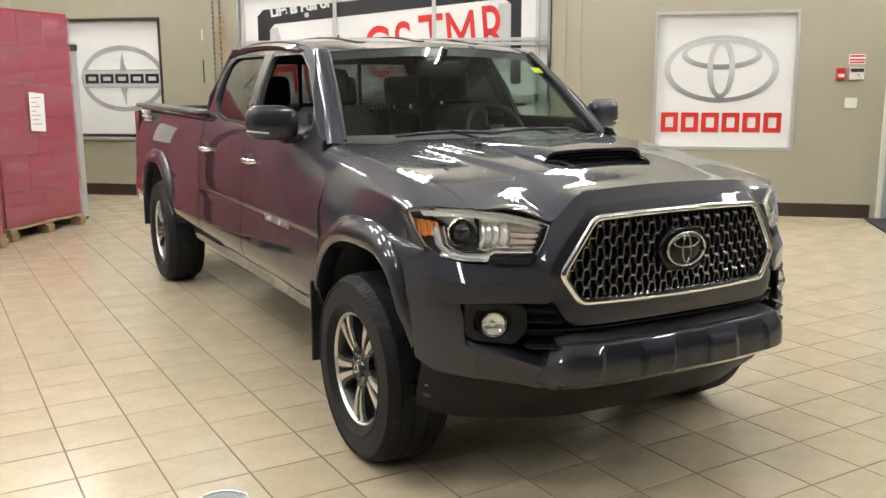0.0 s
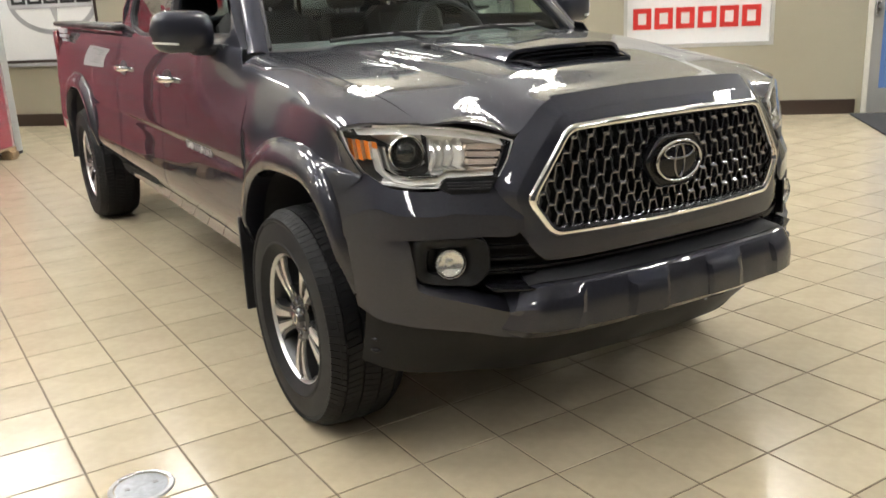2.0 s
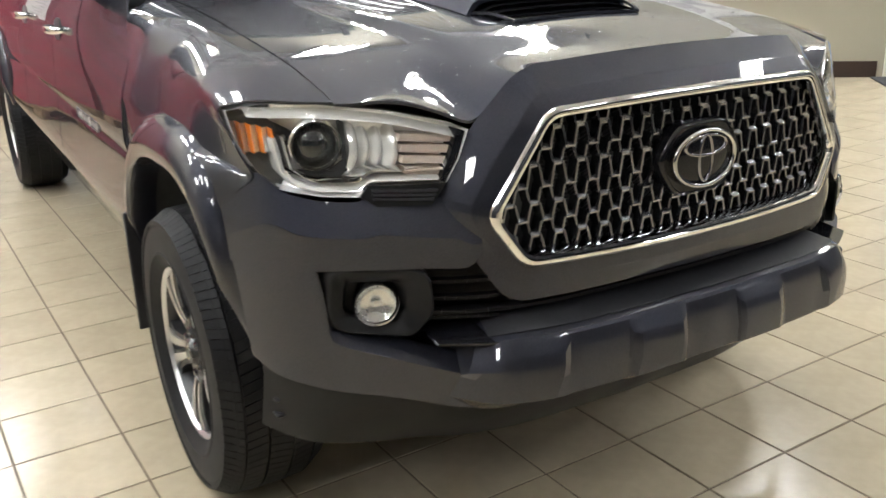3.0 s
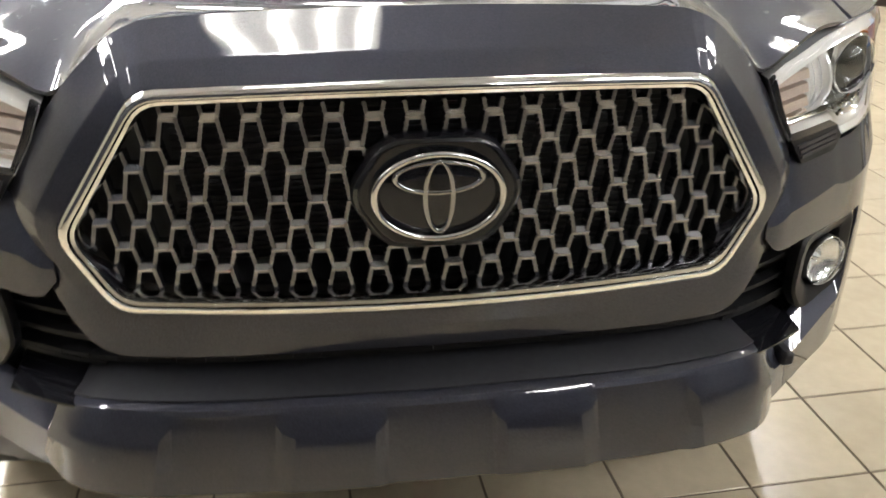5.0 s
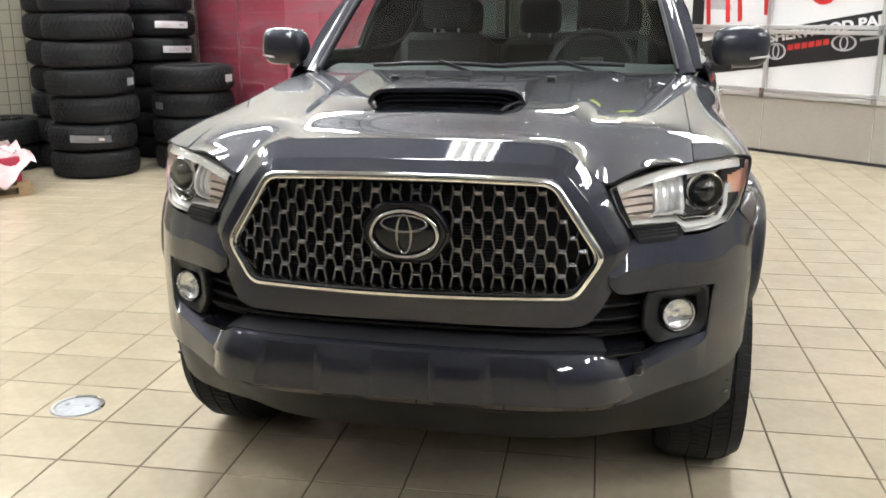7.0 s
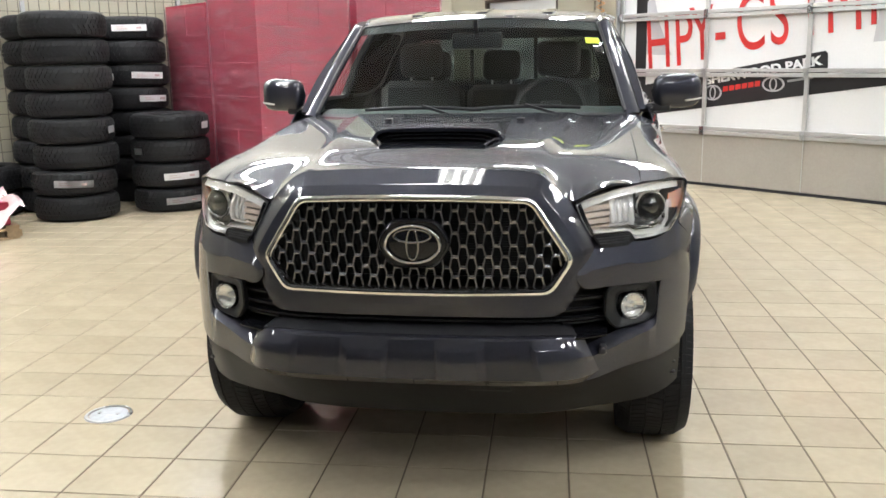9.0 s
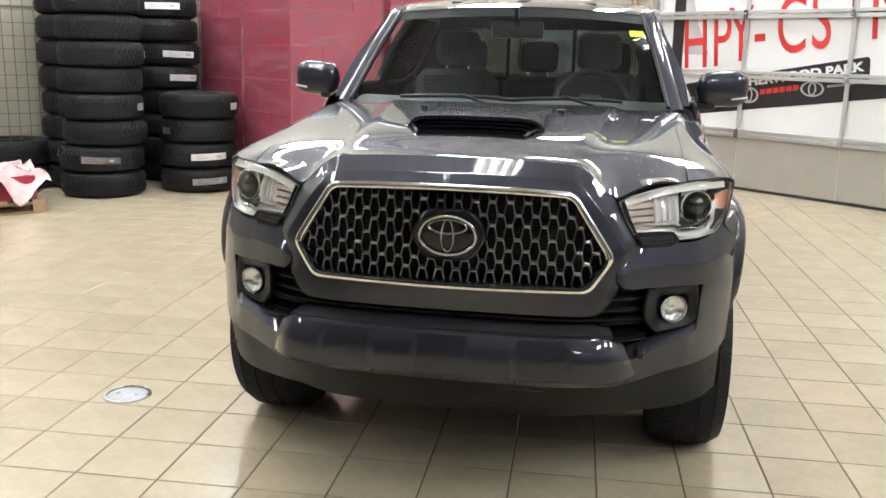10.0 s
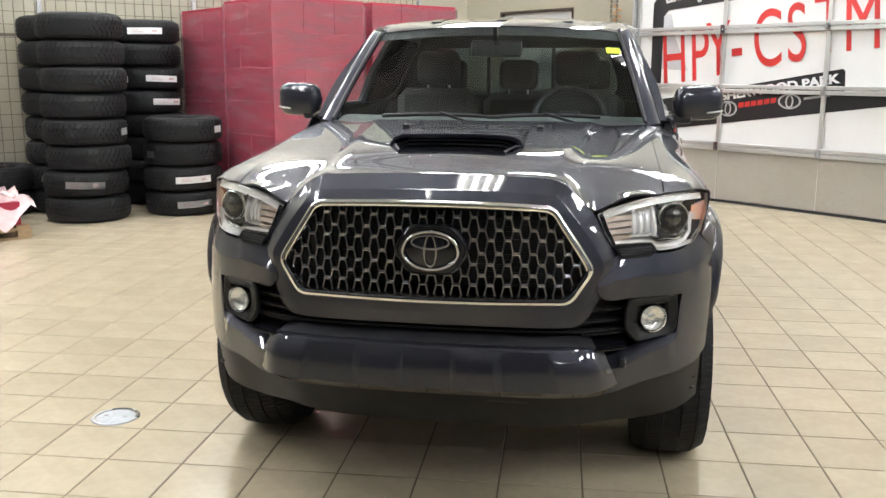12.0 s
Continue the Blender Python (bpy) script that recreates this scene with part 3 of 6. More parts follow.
def stack(x, y, n, labels, side_labels=(), h=.247):
    for k in range(n):
        ox, oy = rnd.uniform(-.022, .022), rnd.uniform(-.022, .022)
        t = new("stored_tyre", ME_TYRE)
        t.matrix_basis = pose(x + ox, y + oy, h * k, 0, 0, rnd.uniform(0, 360))
        tagged(t, "black winter tyre lying in a tall stack" if k else "black winter tyre at the foot of a stack", "tyre", "stored tyres")
        aim = math.degrees(math.atan2(.47 - x, -(-3.5 - y)))
        for sel, me in ((labels, ME_LABEL), (side_labels, ME_LABEL_S)):
            for kk, ang in sel:
                if kk == k:
                    lb = new("label", me)
                    lb.parent = t
                    lb.matrix_basis = t.matrix_basis.inverted() @ pose(x + ox, y + oy, h * k + .122, 0, rnd.uniform(-3, 3), aim + ang)
                    lb["label"] = "white paper tyre label"
                    if me is ME_LABEL:
                        for me2 in ME_PRINTS:
                            pr = new("print_bar", me2)
                            pr.parent = lb


stack(-4.42, 4.70, 8, ((1, -2),), ((3, 62), (5, 85)))
stack(-4.94, 5.20, 8, (), ((1, -30),))
stack(-3.70, 5.30, 4, ((1, 15), (0, 15)), ((3, 58), (2, -52)))
stack(-4.40, 5.95, 8, ((7, 5), (5, 25), (4, 38)), ())
stack(-5.52, 4.80, 2, (), ())


# ---- pallets of red boxes ----
def pallet_parts(a, b, t):
    """The boards, stringers and blocks of a wooden pallet."""
    base = new("wooden_base")
    base.parent = t
    base["label"] = "worn wooden pallet"
    for k in range(7):
        x = a * k / 6.5
        part("board", boxes((x, x + a * .11, 0, b, .10, .12)), M_WOOD, base, smooth=0)
    for y in (0, b / 2 - .05, b - .1):
        part("stringer", boxes((0, a * 1.03, y, y + .1, .078, .10)), M_WOOD, base, smooth=0)
        part("skid_board", boxes((0, a * 1.03, y, y + .1, 0, .02)), M_WOOD, base, smooth=0)
        for x in (0, a / 2 - .05, a - .07):
            part("block", boxes((x, x + .12, y, y + .1, .02, .078)), M_WOOD, base, smooth=0)


def carton(name="carton"):
    bm = bmesh.new()
    box(bm, 0, 1, 0, 1, 0, 1, bevel=.003)
    return finish(bm, M_REDBOX, name, 0)


ME_CARTON = carton()


def red_pallet(u, d, a, b, top, rows, tag, wrap=True, sheet=False, seed=1):
    """A pallet whose near corner lies at (u, d); a along the wall (away from it in -u), b towards the wall."""
    r = random.Random(seed)
    t = thing("boxed_pallet", tag, "pallet", HALL @ pose(u - a, d, 0), group="pallets of red boxes")
    pallet_parts(a, b, t)
    hz = (top - .125) / rows
    for k in range(rows):
        na, nb = (2, 3) if k % 2 else (3, 2)
        for i in range(na):
            for j in range(nb):
                if 0 < i < na - 1 and 0 < j < nb - 1:
                    continue
                sx, sy = a / na, b / nb
                m = pose(i * sx + r.uniform(0, .002), j * sy + r.uniform(0, .002), .125 + hz * k, 0, 0, r.uniform(-.2, .2)) @ Matrix.Diagonal((sx - .0022, sy - .0022, hz - .0012, 1))
                part("carton", ME_CARTON, None, t, at=m)
    if wrap:
        bm = bmesh.new()
        nz, e = 14, .014
        per = []
        for k in range(13):
            per.append((-e + (a + 2 * e) * k / 12, -e))
        for k in range(1, 13):
            per.append((a + e, -e + (b + 2 * e) * k / 12))
        for k in range(1, 13):
            per.append((a + e - (a + 2 * e) * k / 12, b + e))
        for k in range(1, 12):
            per.append((-e, b + e - (b + 2 * e) * k / 12))
        rows_ = [[bm.verts.new((x + r.uniform(-.004, .004), y + r.uniform(-.004, .004), .1 + (top - .13) * z / nz)) for x, y in per] for z in range(nz + 1)]
        for p, q in zip(rows_, rows_[1:]):
            for i in range(len(per)):
                j = (i + 1) % len(per)
                bm.faces.new((p[i], p[j], q[j], q[i]))
        part("stretch_film", bm, M_FILM, t, "clear stretch film wrapped round the boxes", smooth=60)
    if sheet:
        # a delivery sheet on the side that faces away from the side wall
        f = lambda p, q, h: (a + .02 + h, p, q)
        part("delivery_sheet", prism([(.44, 1.02), (.66, 1.0), (.67, 1.37), (.45, 1.39)], 0, .003, f), M_PAPER, t, "white delivery sheet", smooth=0)
        for k in range(7):
            z = 1.33 - .042 * k
            part("print_bar", prism([(.47, z), (.47 + (.15, .08, .12, .05, .13, .1, .14)[k], z - .003), (.47 + (.15, .08, .12, .05, .13, .1, .14)[k], z + .006), (.47, z + .009)], .0025, .0045, f), M_GREYV, t, smooth=0)
    return t


def ud(x, y):
    return x * CA + y * SA, -x * SA + y * CA


red_pallet(*ud(-2.62, 5.08), 1.0, 1.08, 2.15, 6, "tall pallet of red boxes wrapped in clear film", seed=2)
red_pallet(*ud(-1.87, 6.10), 1.0, 1.16, 2.16, 6, "wrapped pallet of red boxes with a delivery sheet", sheet=True, seed=3)
red_pallet(*ud(-3.42, 5.78), 1.0, 1.08, 2.10, 6, "tall wrapped pallet of red boxes behind the tyres", seed=5)

cb = thing("storage_cabinet", "light grey storage cabinet with a black top edge", "cabinet", HALL @ pose(ud(-1.0, 7.29)[0], 4.57, 0))
part("body", boxes((-.9, 0, 0.0, .28, .03, 1.80), bevel=.006), M_CAB, cb)
part("top", boxes((-.91, .008, -.008, .288, 1.80, 1.87), bevel=.006), M_BLACKP, cb, "black top")
part("base", boxes((-.89, -.005, .0, .275, 0, .03)), M_BLACKP, cb, smooth=0)
for k in range(5):
    part("handle_slot", boxes((.0, .004, .1, .22, .32 + .30 * k, .332 + .30 * k)), M_BEAM, cb, smooth=0)
    part("handle_slot", boxes((-.5, -.38, -.004, .0, .32 + .30 * k, .332 + .30 * k)), M_BEAM, cb, smooth=0)

# a low pallet with pink film beside the tyres
lp = thing("boxed_pallet", "low pallet of red boxes under loose pink film", "pallet", pose(-5.02, 2.80, 0, 0, 0, 49))
pallet_parts(1.0, .9, lp)
for i in range(2):
    for j in range(2):
        part("carton", ME_CARTON, None, lp, at=pose(.02 + .48 * i, .02 + .43 * j, .125) @ Matrix.Diagonal((.47, .42, .2, 1)))
part("carton", ME_CARTON, None, lp, "open red flap", at=pose(.15, .2, .50, 0, 28, 10) @ Matrix.Diagonal((.5, .4, .03, 1)))
bm = bmesh.new()
nx_, ny_ = 26, 22
vs = [[bm.verts.new((-.06 + 1.14 * i / nx_, -.06 + 1.0 * j / ny_, .33 + .20 * math.exp(-((i / nx_ - .35) ** 2 + (j / ny_ - .4) ** 2) * 7) + .075 * noise.noise((i * .33, j * .33, 2.1)) + .03 * noise.noise((i * .9, j * .9, 5)) - (.15, .08, .03)[j] * (1 + .6 * math.sin(i * .7)) if j < 3 else .33 + .20 * math.exp(-((i / nx_ - .35) ** 2 + (j / ny_ - .4) ** 2) * 7) + .075 * noise.noise((i * .33, j * .33, 2.1)) + .03 * noise.noise((i * .9, j * .9, 5)))) for j in range(ny_ + 1)] for i in range(nx_ + 1)]
for i in range(nx_):
    for j in range(ny_):
        bm.faces.new((vs[i][j], vs[i + 1][j], vs[i + 1][j + 1], vs[i][j + 1]))
part("loose_film", bm, M_PINK, lp, "crumpled pinkish plastic film", smooth=25)

# floor drain cover
dr = thing("floor_drain", "round steel drain cover set in the floor tiles", "drain", pose(-1.49, -.131, 0))
part("cover", lathe([(0, .004), (.075, .004), (.08, .002), (.08, 0)], 40), M_DRAIN, dr)
part("rim", lathe([(.084, 0), (.084, .005), (.096, .005), (.1, .0)], 40), M_STEEL, dr)
part("bolts", boxes((-.05, -.035, -.007, .007, .004, .006), (.035, .05, -.007, .007, .004, .006)), M_BEAM, dr, smooth=0)

# ---- the pickup; its front axle lies over the origin, its nose points to -y ----
def paint():
    m = bpy.data.materials.new("dark_grey_metallic_paint")
    m.use_nodes = True
    nt = m.node_tree
    b = nt.nodes["Principled BSDF"]
    co = nt.nodes.new("ShaderNodeTexCoord")
    fl = nt.nodes.new("ShaderNodeTexVoronoi")
    fl.inputs["Scale"].default_value = 900
    nt.links.new(co.outputs["Object"], fl.inputs["Vector"])
    rg = nt.nodes.new("ShaderNodeMapRange")
    rg.inputs["To Min"].default_value = 0.75
    rg.inputs["To Max"].default_value = 1.35
    nt.links.new(fl.outputs["Color"], rg.inputs["Value"])
    sc = nt.nodes.new("ShaderNodeVectorMath")
    sc.operation = "SCALE"
    sc.inputs[0].default_value = (0.0272, 0.0283, 0.0385)
    nt.links.new(rg.outputs[0], sc.inputs["Scale"])
    nt.links.new(sc.outputs[0], b.inputs["Base Color"])
    b.inputs["Metallic"].default_value = 0.62
    b.inputs["Roughness"].default_value = 0.5
    b.inputs["Coat Weight"].default_value = 1.0
    b.inputs["Coat Roughness"].default_value = 0.012
    b.inputs["Coat IOR"].default_value = 1.52
    b.inputs["Specular IOR Level"].default_value = 0.05
    n = nt.nodes.new("ShaderNodeTexNoise")
    n.inputs["Scale"].default_value = 14
    nt.links.new(co.outputs["Object"], n.inputs["Vector"])
    bp = nt.nodes.new("ShaderNodeBump")
    bp.inputs["Strength"].default_value = 0.006
    bp.inputs["Distance"].default_value = 0.004
    nt.links.new(n.outputs["Fac"], bp.inputs["Height"])
    nt.links.new(bp.outputs["Normal"], b.inputs["Coat Normal"])
    return m


M_PAINT = paint()
M_CHROME = material("chrome", (0.90, 0.90, 0.89), 0.05, metal=1.0, spread=0.02, rough_var=0.03)
M_DCHROME = material("smoked_chrome", (0.20, 0.202, 0.216), 0.13, metal=0.9, spread=0.05)
# lighter copy for the grille flats, with their glints put into the colour
M_FLATS = material("lit_grey_chrome", (0.30, 0.30, 0.32), 0.18, metal=0.95, spread=0.15)
M_GLOSSB = material("gloss_black", (0.009, 0.009, 0.011), 0.06, sheen_spec=0.4, spread=0.1, rough_var=0.03)
M_DARK = material("dark_underbody", (0.055, 0.055, 0.056), 0.8, sheen_spec=0.2)
M_WS = glass("tinted_windscreen", (0.70, 0.78, 0.74))
M_TINT = glass("dark_privacy_glass", (0.16, 0.17, 0.17))
M_REARG = glass("tinted_rear_window", (0.36, 0.39, 0.38))
M_CLEAR = glass("clear_lamp_lens", (0.95, 0.96, 0.96))
M_AMBER = material("amber_reflector", (0.75, 0.22, 0.03), 0.2, spread=0.1, coat=0.6)
# the peach stands in for an amber bulb mirrored in clear ribs
M_AMBER2 = material("peach_reflector", (0.90, 0.76, 0.66), 0.12, metal=0.4, spread=0.15, grain=60, bump=0.4, coat=0.5)
M_STEP = material("aluminised_reflector", (0.95, 0.95, 0.95), 0.07, metal=0.5, spread=0.05, rough_var=0.03)
M_MASK = material("dark_lamp_mask", (0.035, 0.034, 0.034), 0.12, spread=0.1, coat=0.4)
M_REDL = material("red_tail_lens", (0.10, 0.006, 0.008), 0.15, coat=0.5)
M_SEAT = material("dark_grey_fabric", (0.034, 0.035, 0.036), 0.9, spread=0.2, grain=150, bump=0.3)
M_DASH = material("charcoal_dashboard", (0.085, 0.092, 0.092), 0.7, spread=0.1, bump=0.15, grain=200)
M_RIM = material("machined_alloy", (0.66, 0.66, 0.66), 0.3, metal=1.0, spread=0.06)
M_RIMD = material("dark_painted_alloy", (0.05, 0.05, 0.052), 0.3, metal=0.5, spread=0.1)
M_YEL = material("yellow_sticker", (0.55, 0.72, 0.02), 0.5, spread=0.03)
M_SILVER = material("bright_silver", (0.80, 0.80, 0.80), 0.25, metal=0.5, spread=0.05)
# chrome in lowered tones; the emblem's dark reflections are put into the colour
M_MIDCH = material("dimmed_chrome", (0.30, 0.30, 0.31), 0.07, metal=1.0, spread=0.02, rough_var=0.02)
M_EMBL = material("emblem_chrome", (0.60, 0.60, 0.60), 0.06, metal=1.0, spread=0.02, rough_var=0.02)
M_LENS = material("dark_lens_glass", (0.012, 0.013, 0.014), 0.03, coat=1.0, spread=0.05, rough_var=0.01)
M_FOGR = material("fog_lamp_reflector", (0.95, 0.95, 0.95), 0.06, metal=0.75, spread=0.1, grain=60, bump=0.6)
M_GUIDE = material("satin_chrome_light_guide", (0.95, 0.95, 0.94), 0.13, metal=0.45, spread=0.05, coat=0.5, rough_var=0.04)
M_VAL = material("black_valance_plastic", (0.012, 0.012, 0.0128), 0.42, sheen_spec=0.15, spread=0.2, grain=90, bump=0.1)
M_LAMPIN = material("lamp_reflector", (0.95, 0.95, 0.95), 0.1, metal=0.4, spread=0.08, grain=18, bump=0.35)

truck = thing("pickup_truck", "dark grey metallic double cab pickup truck with mesh grille", "pickup truck")


def curve1(xs, ys):
    """A smooth curve through a few points (Catmull-Rom), held flat outside."""
    def f(x):
        if x <= xs[0]:
            return ys[0]
        if x >= xs[-1]:
            return ys[-1]
        k = max(i for i in range(len(xs) - 1) if xs[i] <= x)
        h = xs[k + 1] - xs[k]
        t = (x - xs[k]) / h

        def sl(i):
            a, b = max(0, i - 1), min(len(xs) - 1, i + 1)
            return (ys[b] - ys[a]) / (xs[b] - xs[a])
        m0, m1 = sl(k) * h, sl(k + 1) * h
        return (2 * t ** 3 - 3 * t ** 2 + 1) * ys[k] + (t ** 3 - 2 * t ** 2 + t) * m0 + (3 * t ** 2 - 2 * t ** 3) * ys[k + 1] + (t ** 3 - t ** 2) * m1
    return f


def lin(a, b, n):
    return [a + (b - a) * i / n for i in range(n + 1)]


def sheet(fn, us, vs, thick=0.0):
    bm = bmesh.new()
    g = [[bm.verts.new(fn(u, v)) for v in vs] for u in us]
    for p, q in zip(g, g[1:]):
        for i in range(len(vs) - 1):
            f = []
            for w in (p[i], p[i + 1], q[i + 1], q[i]):
                if all((w.co - x.co).length > 1e-6 for x in f):
                    f.append(w)
            if len(f) > 2:
                bm.faces.new(f)
    bmesh.ops.remove_doubles(bm, verts=bm.verts, dist=1e-6)
    bmesh.ops.recalc_face_normals(bm, faces=bm.faces)
    return bm


def shell(name, fn, us, vs, mat, parent=None, label="", thick=.004, mirror=False, smooth=40, toward=None):
    """A curved panel with thickness; toward: a point on its inner side. mirror: once more on the other side."""
    made = None
    for s in ((1, -1) if mirror else (1,)):
        bm = sheet(lambda u, v: (lambda p: (s * p[0], p[1], p[2]))(fn(u, v)), us, vs)
        ref = Vector(toward) if toward else Vector((0, 1.5, .6))
        f = max(bm.faces, key=lambda q: q.calc_area())
        if f.normal.dot(f.calc_center_median() - Vector((ref.x * (s if toward else 1), ref.y, ref.z))) < 0:
            bmesh.ops.reverse_faces(bm, faces=bm.faces[:])
        if thick:
            bm.normal_update()
            inner = {v: bm.verts.new(v.co - v.normal * thick) for v in list(bm.verts)}
            rim = [e for e in bm.edges if len(e.link_faces) == 1]
            for f in list(bm.faces):
                bm.faces.new([inner[v] for v in reversed(f.verts)])
            for e in rim:
                lp_ = e.link_loops[0]
                v0, v1 = lp_.vert, lp_.link_loop_next.vert
                bm.faces.new((v1, v0, inner[v0], inner[v1]))
        me = bpy.data.meshes.new(name)
        bm.to_mesh(me)
        bm.free()
        me.materials.append(mat)
        for p in me.polygons:
            p.use_smooth = True
        me.set_sharp_from_angle(angle=radians(smooth))
        ob = new(name, me)
        ob.parent = parent or truck
        if label:
            ob["label"] = label
        made = ob
    return made


def tube(pts, r, n=8):
    """A bent round rod through the points."""
    bm = bmesh.new()
    rows = []
    for i, p in enumerate(pts):
        p = Vector(p)
        d = (Vector(pts[min(i + 1, len(pts) - 1)]) - Vector(pts[max(i - 1, 0)])).normalized()
        s = d.cross(Vector((0, 0, 1)) if abs(d.z) < .9 else Vector((1, 0, 0))).normalized()
        t = s.cross(d)
        rows.append([bm.verts.new(p + (s * math.cos(2 * math.pi * k / n) + t * math.sin(2 * math.pi * k / n)) * r) for k in range(n)])
    for p, q in zip(rows, rows[1:]):
        for k in range(n):
            bm.faces.new((p[k], p[(k + 1) % n], q[(k + 1) % n], q[k]))
    bm.faces.new(rows[0]), bm.faces.new(rows[-1])
    return bm


def both(name, make, mat, parent=None, label="", smooth=40):
    """The same mesh on both sides of the truck; make() gives the one at +x."""
    for s in (1, -1):
        bm = make()
        if s < 0:
            bmesh.ops.scale(bm, vec=(-1, 1, 1), verts=bm.verts)
        ob = part(name, bm, mat, parent or truck, label, smooth)
    return ob


# body lines
F_plan = curve1([0, .3, .45, .55, .68, .78, .87, .92, .95], [-.87, -.86, -.835, -.79, -.70, -.615, -.48, -.33, -.1])


def front(x, z, off=0.0):
    return F_plan(abs(x)) + max(0.0, z - .75) * .25 + off


def G(x, z):
    return -.858 + .24 * x * x + .05 * (z - .75)


edge_z = curve1([-.62, -.5, -.36, -.1, .25, .55], [1.072, 1.105, 1.134, 1.169, 1.208, 1.23])
mid_z = curve1([-.80, -.72, -.6, -.4, 0, .38], [1.122, 1.140, 1.160, 1.182, 1.213, 1.237])
EDGE_X = .70


def hood_front(x):
    """Where the hood ends in front, in y."""
    return curve1([0, .2, .36, .42, .48, .53, .62, .70], [-.752, -.750, -.746, -.745, -.742, -.724, -.66, -.60])(abs(x))


hood_nose = curve1([0, .30, .385, .43, .485, .53, .62, .70], [1.136, 1.130, 1.120, 1.084, 1.042, 1.052, 1.072, 1.081])


def hood_back(x):
    return .33 + .20 * (abs(x) / .70) ** 2


def hood_z(x, y):
    a = abs(x)
    zc, ze = mid_z(y), edge_z(y)
    t = min(1, a / EDGE_X)
    base = zc + (ze - zc) * t ** 1.9
    # raised middle with a shoulder running back to the pillars
    sh = .37 + .12 * (y + .7) / 1.1
    b = max(0.0, min(1.0, (sh + .035 - a) / .07))
    far = base + .016 * (b * b * (3 - 2 * b)) * (lambda q: q * q * (3 - 2 * q))(min(1, max(0, (y + .76) / .55))) - .002
    k = max(0.0, min(1.0, (y - hood_front(x)) / .34))
    k = 1 - (1 - k) ** 2.4
    s = max(0.0, min(1.0, (a - .48) / .22))
    s = s * s * (3 - 2 * s)
    return (hood_nose(a) + (far - hood_nose(a)) * k) * (1 - s) + (far + .003) * s


def hood_pt(u, v):
    x = EDGE_X * u
    y = hood_front(x) + (hood_back(x) - hood_front(x)) * v
    return (x, y, hood_z(x, y))


hood = shell("hood", hood_pt, lin(-1, 1, 100), lin(0, 1, 56), M_PAINT, label="dark grey hood with a raised middle and scoop", thick=.006)
hb = bmesh.new()
hb.from_mesh(hood.data)
hole = [f for f in hb.faces if abs(f.calc_center_median().x) < .205 and -.425 < f.calc_center_median().y < -.20]

bmesh.ops.delete(hb, geom=hole, context="FACES")
hb.to_mesh(hood.data)
hb.free()

# front cap between hood and grille, and the body-coloured frame round the grille
gr_out = [(-.372, 1.062), (.372, 1.062), (.436, .965), (.500, .868), (.428, .757), (-.428, .757), (-.500, .868), (-.436, .965)]
gr_in = [(-.360, 1.038), (.360, 1.038), (.415, .952), (.470, .866), (.415, .783), (-.415, .783), (-.470, .866), (-.415, .952)]
cap_out = [(-.387, 1.132), (.387, 1.132), (.487, 1.034), (.577, .888), (.462, .692), (-.462, .692), (-.577, .888), (-.487, 1.034)]


def refine(pts, n):
    out = []
    for i in range(len(pts)):
        a, b = pts[i], pts[(i + 1) % len(pts)]
        out += [(a[0] + (b[0] - a[0]) * k / n, a[1] + (b[1] - a[1]) * k / n) for k in range(n)]
    return out


def rounded(pts, r, n=4):
    """Rounds the corners of an outline."""
    out = []
    m = len(pts)
    for i in range(m):
        p, a, b = Vector(pts[i]), Vector(pts[i - 1]), Vector(pts[(i + 1) % m])
        p0, p1 = p + (a - p).normalized() * r, p + (b - p).normalized() * r
        for k in range(n + 1):
            t = k / n
            q = p0.lerp(p, t).lerp(p.lerp(p1, t), t)
            out.append((q.x, q.y))
    return out


def crown(pts):
    """Lifts the middle of an upper edge into a shallow arch."""
    return [(x, z + .013 * max(0.0, 1 - (x / .385) ** 2) * max(0.0, min(1.0, (z - .98) / .05))) for x, z in pts]


def cap_y(x, z, k):
    """k = 0 at the outer edge of the frame, 1 at the grille."""
    yo = front(x, z, .012)
    top = max(0.0, min(1.0, (z - 1.03) / .06))
    yo += (hood_front(x) - .004 - yo) * top * top * (3 - 2 * top)
    f = 1.3 * k if k < .6 else .78 + .55 * (k - .6)
    up = max(0.0, min(1.0, (z - 1.03) / .05))          # two flat slopes above the grille, with a crease between
    f += ((1.14 * k if k < .6 else .684 + .79 * (k - .6)) - f) * up
    return yo + (G(x, z) - .012 - yo) * f


go, co_ = crown(refine(rounded(gr_out, .028), 10)), crown(refine(rounded(cap_out, .045), 10))
bm = bmesh.new()
lv = []
for k in (0, .2, .4, .57, .6, .63, .8, 1.0):
    row = []
    for (xo, zo), (xi, zi) in zip(co_, go):
        x, z = xo + (xi - xo) * k, zo + (zi - zo) * k
        row.append(bm.verts.new((x, cap_y(x, z, k), z)))
    lv.append(row)
lv.append([bm.verts.new((x * .99, G(x, z) + .05, z)) for x, z in go])
for p, q in zip(lv, lv[1:]):
    for i in range(len(go)):
        j = (i + 1) % len(go)
        bm.faces.new((p[i], p[j], q[j], q[i]))
part("grille_frame", bm, M_PAINT, truck, "body-coloured frame round the grille", smooth=26)

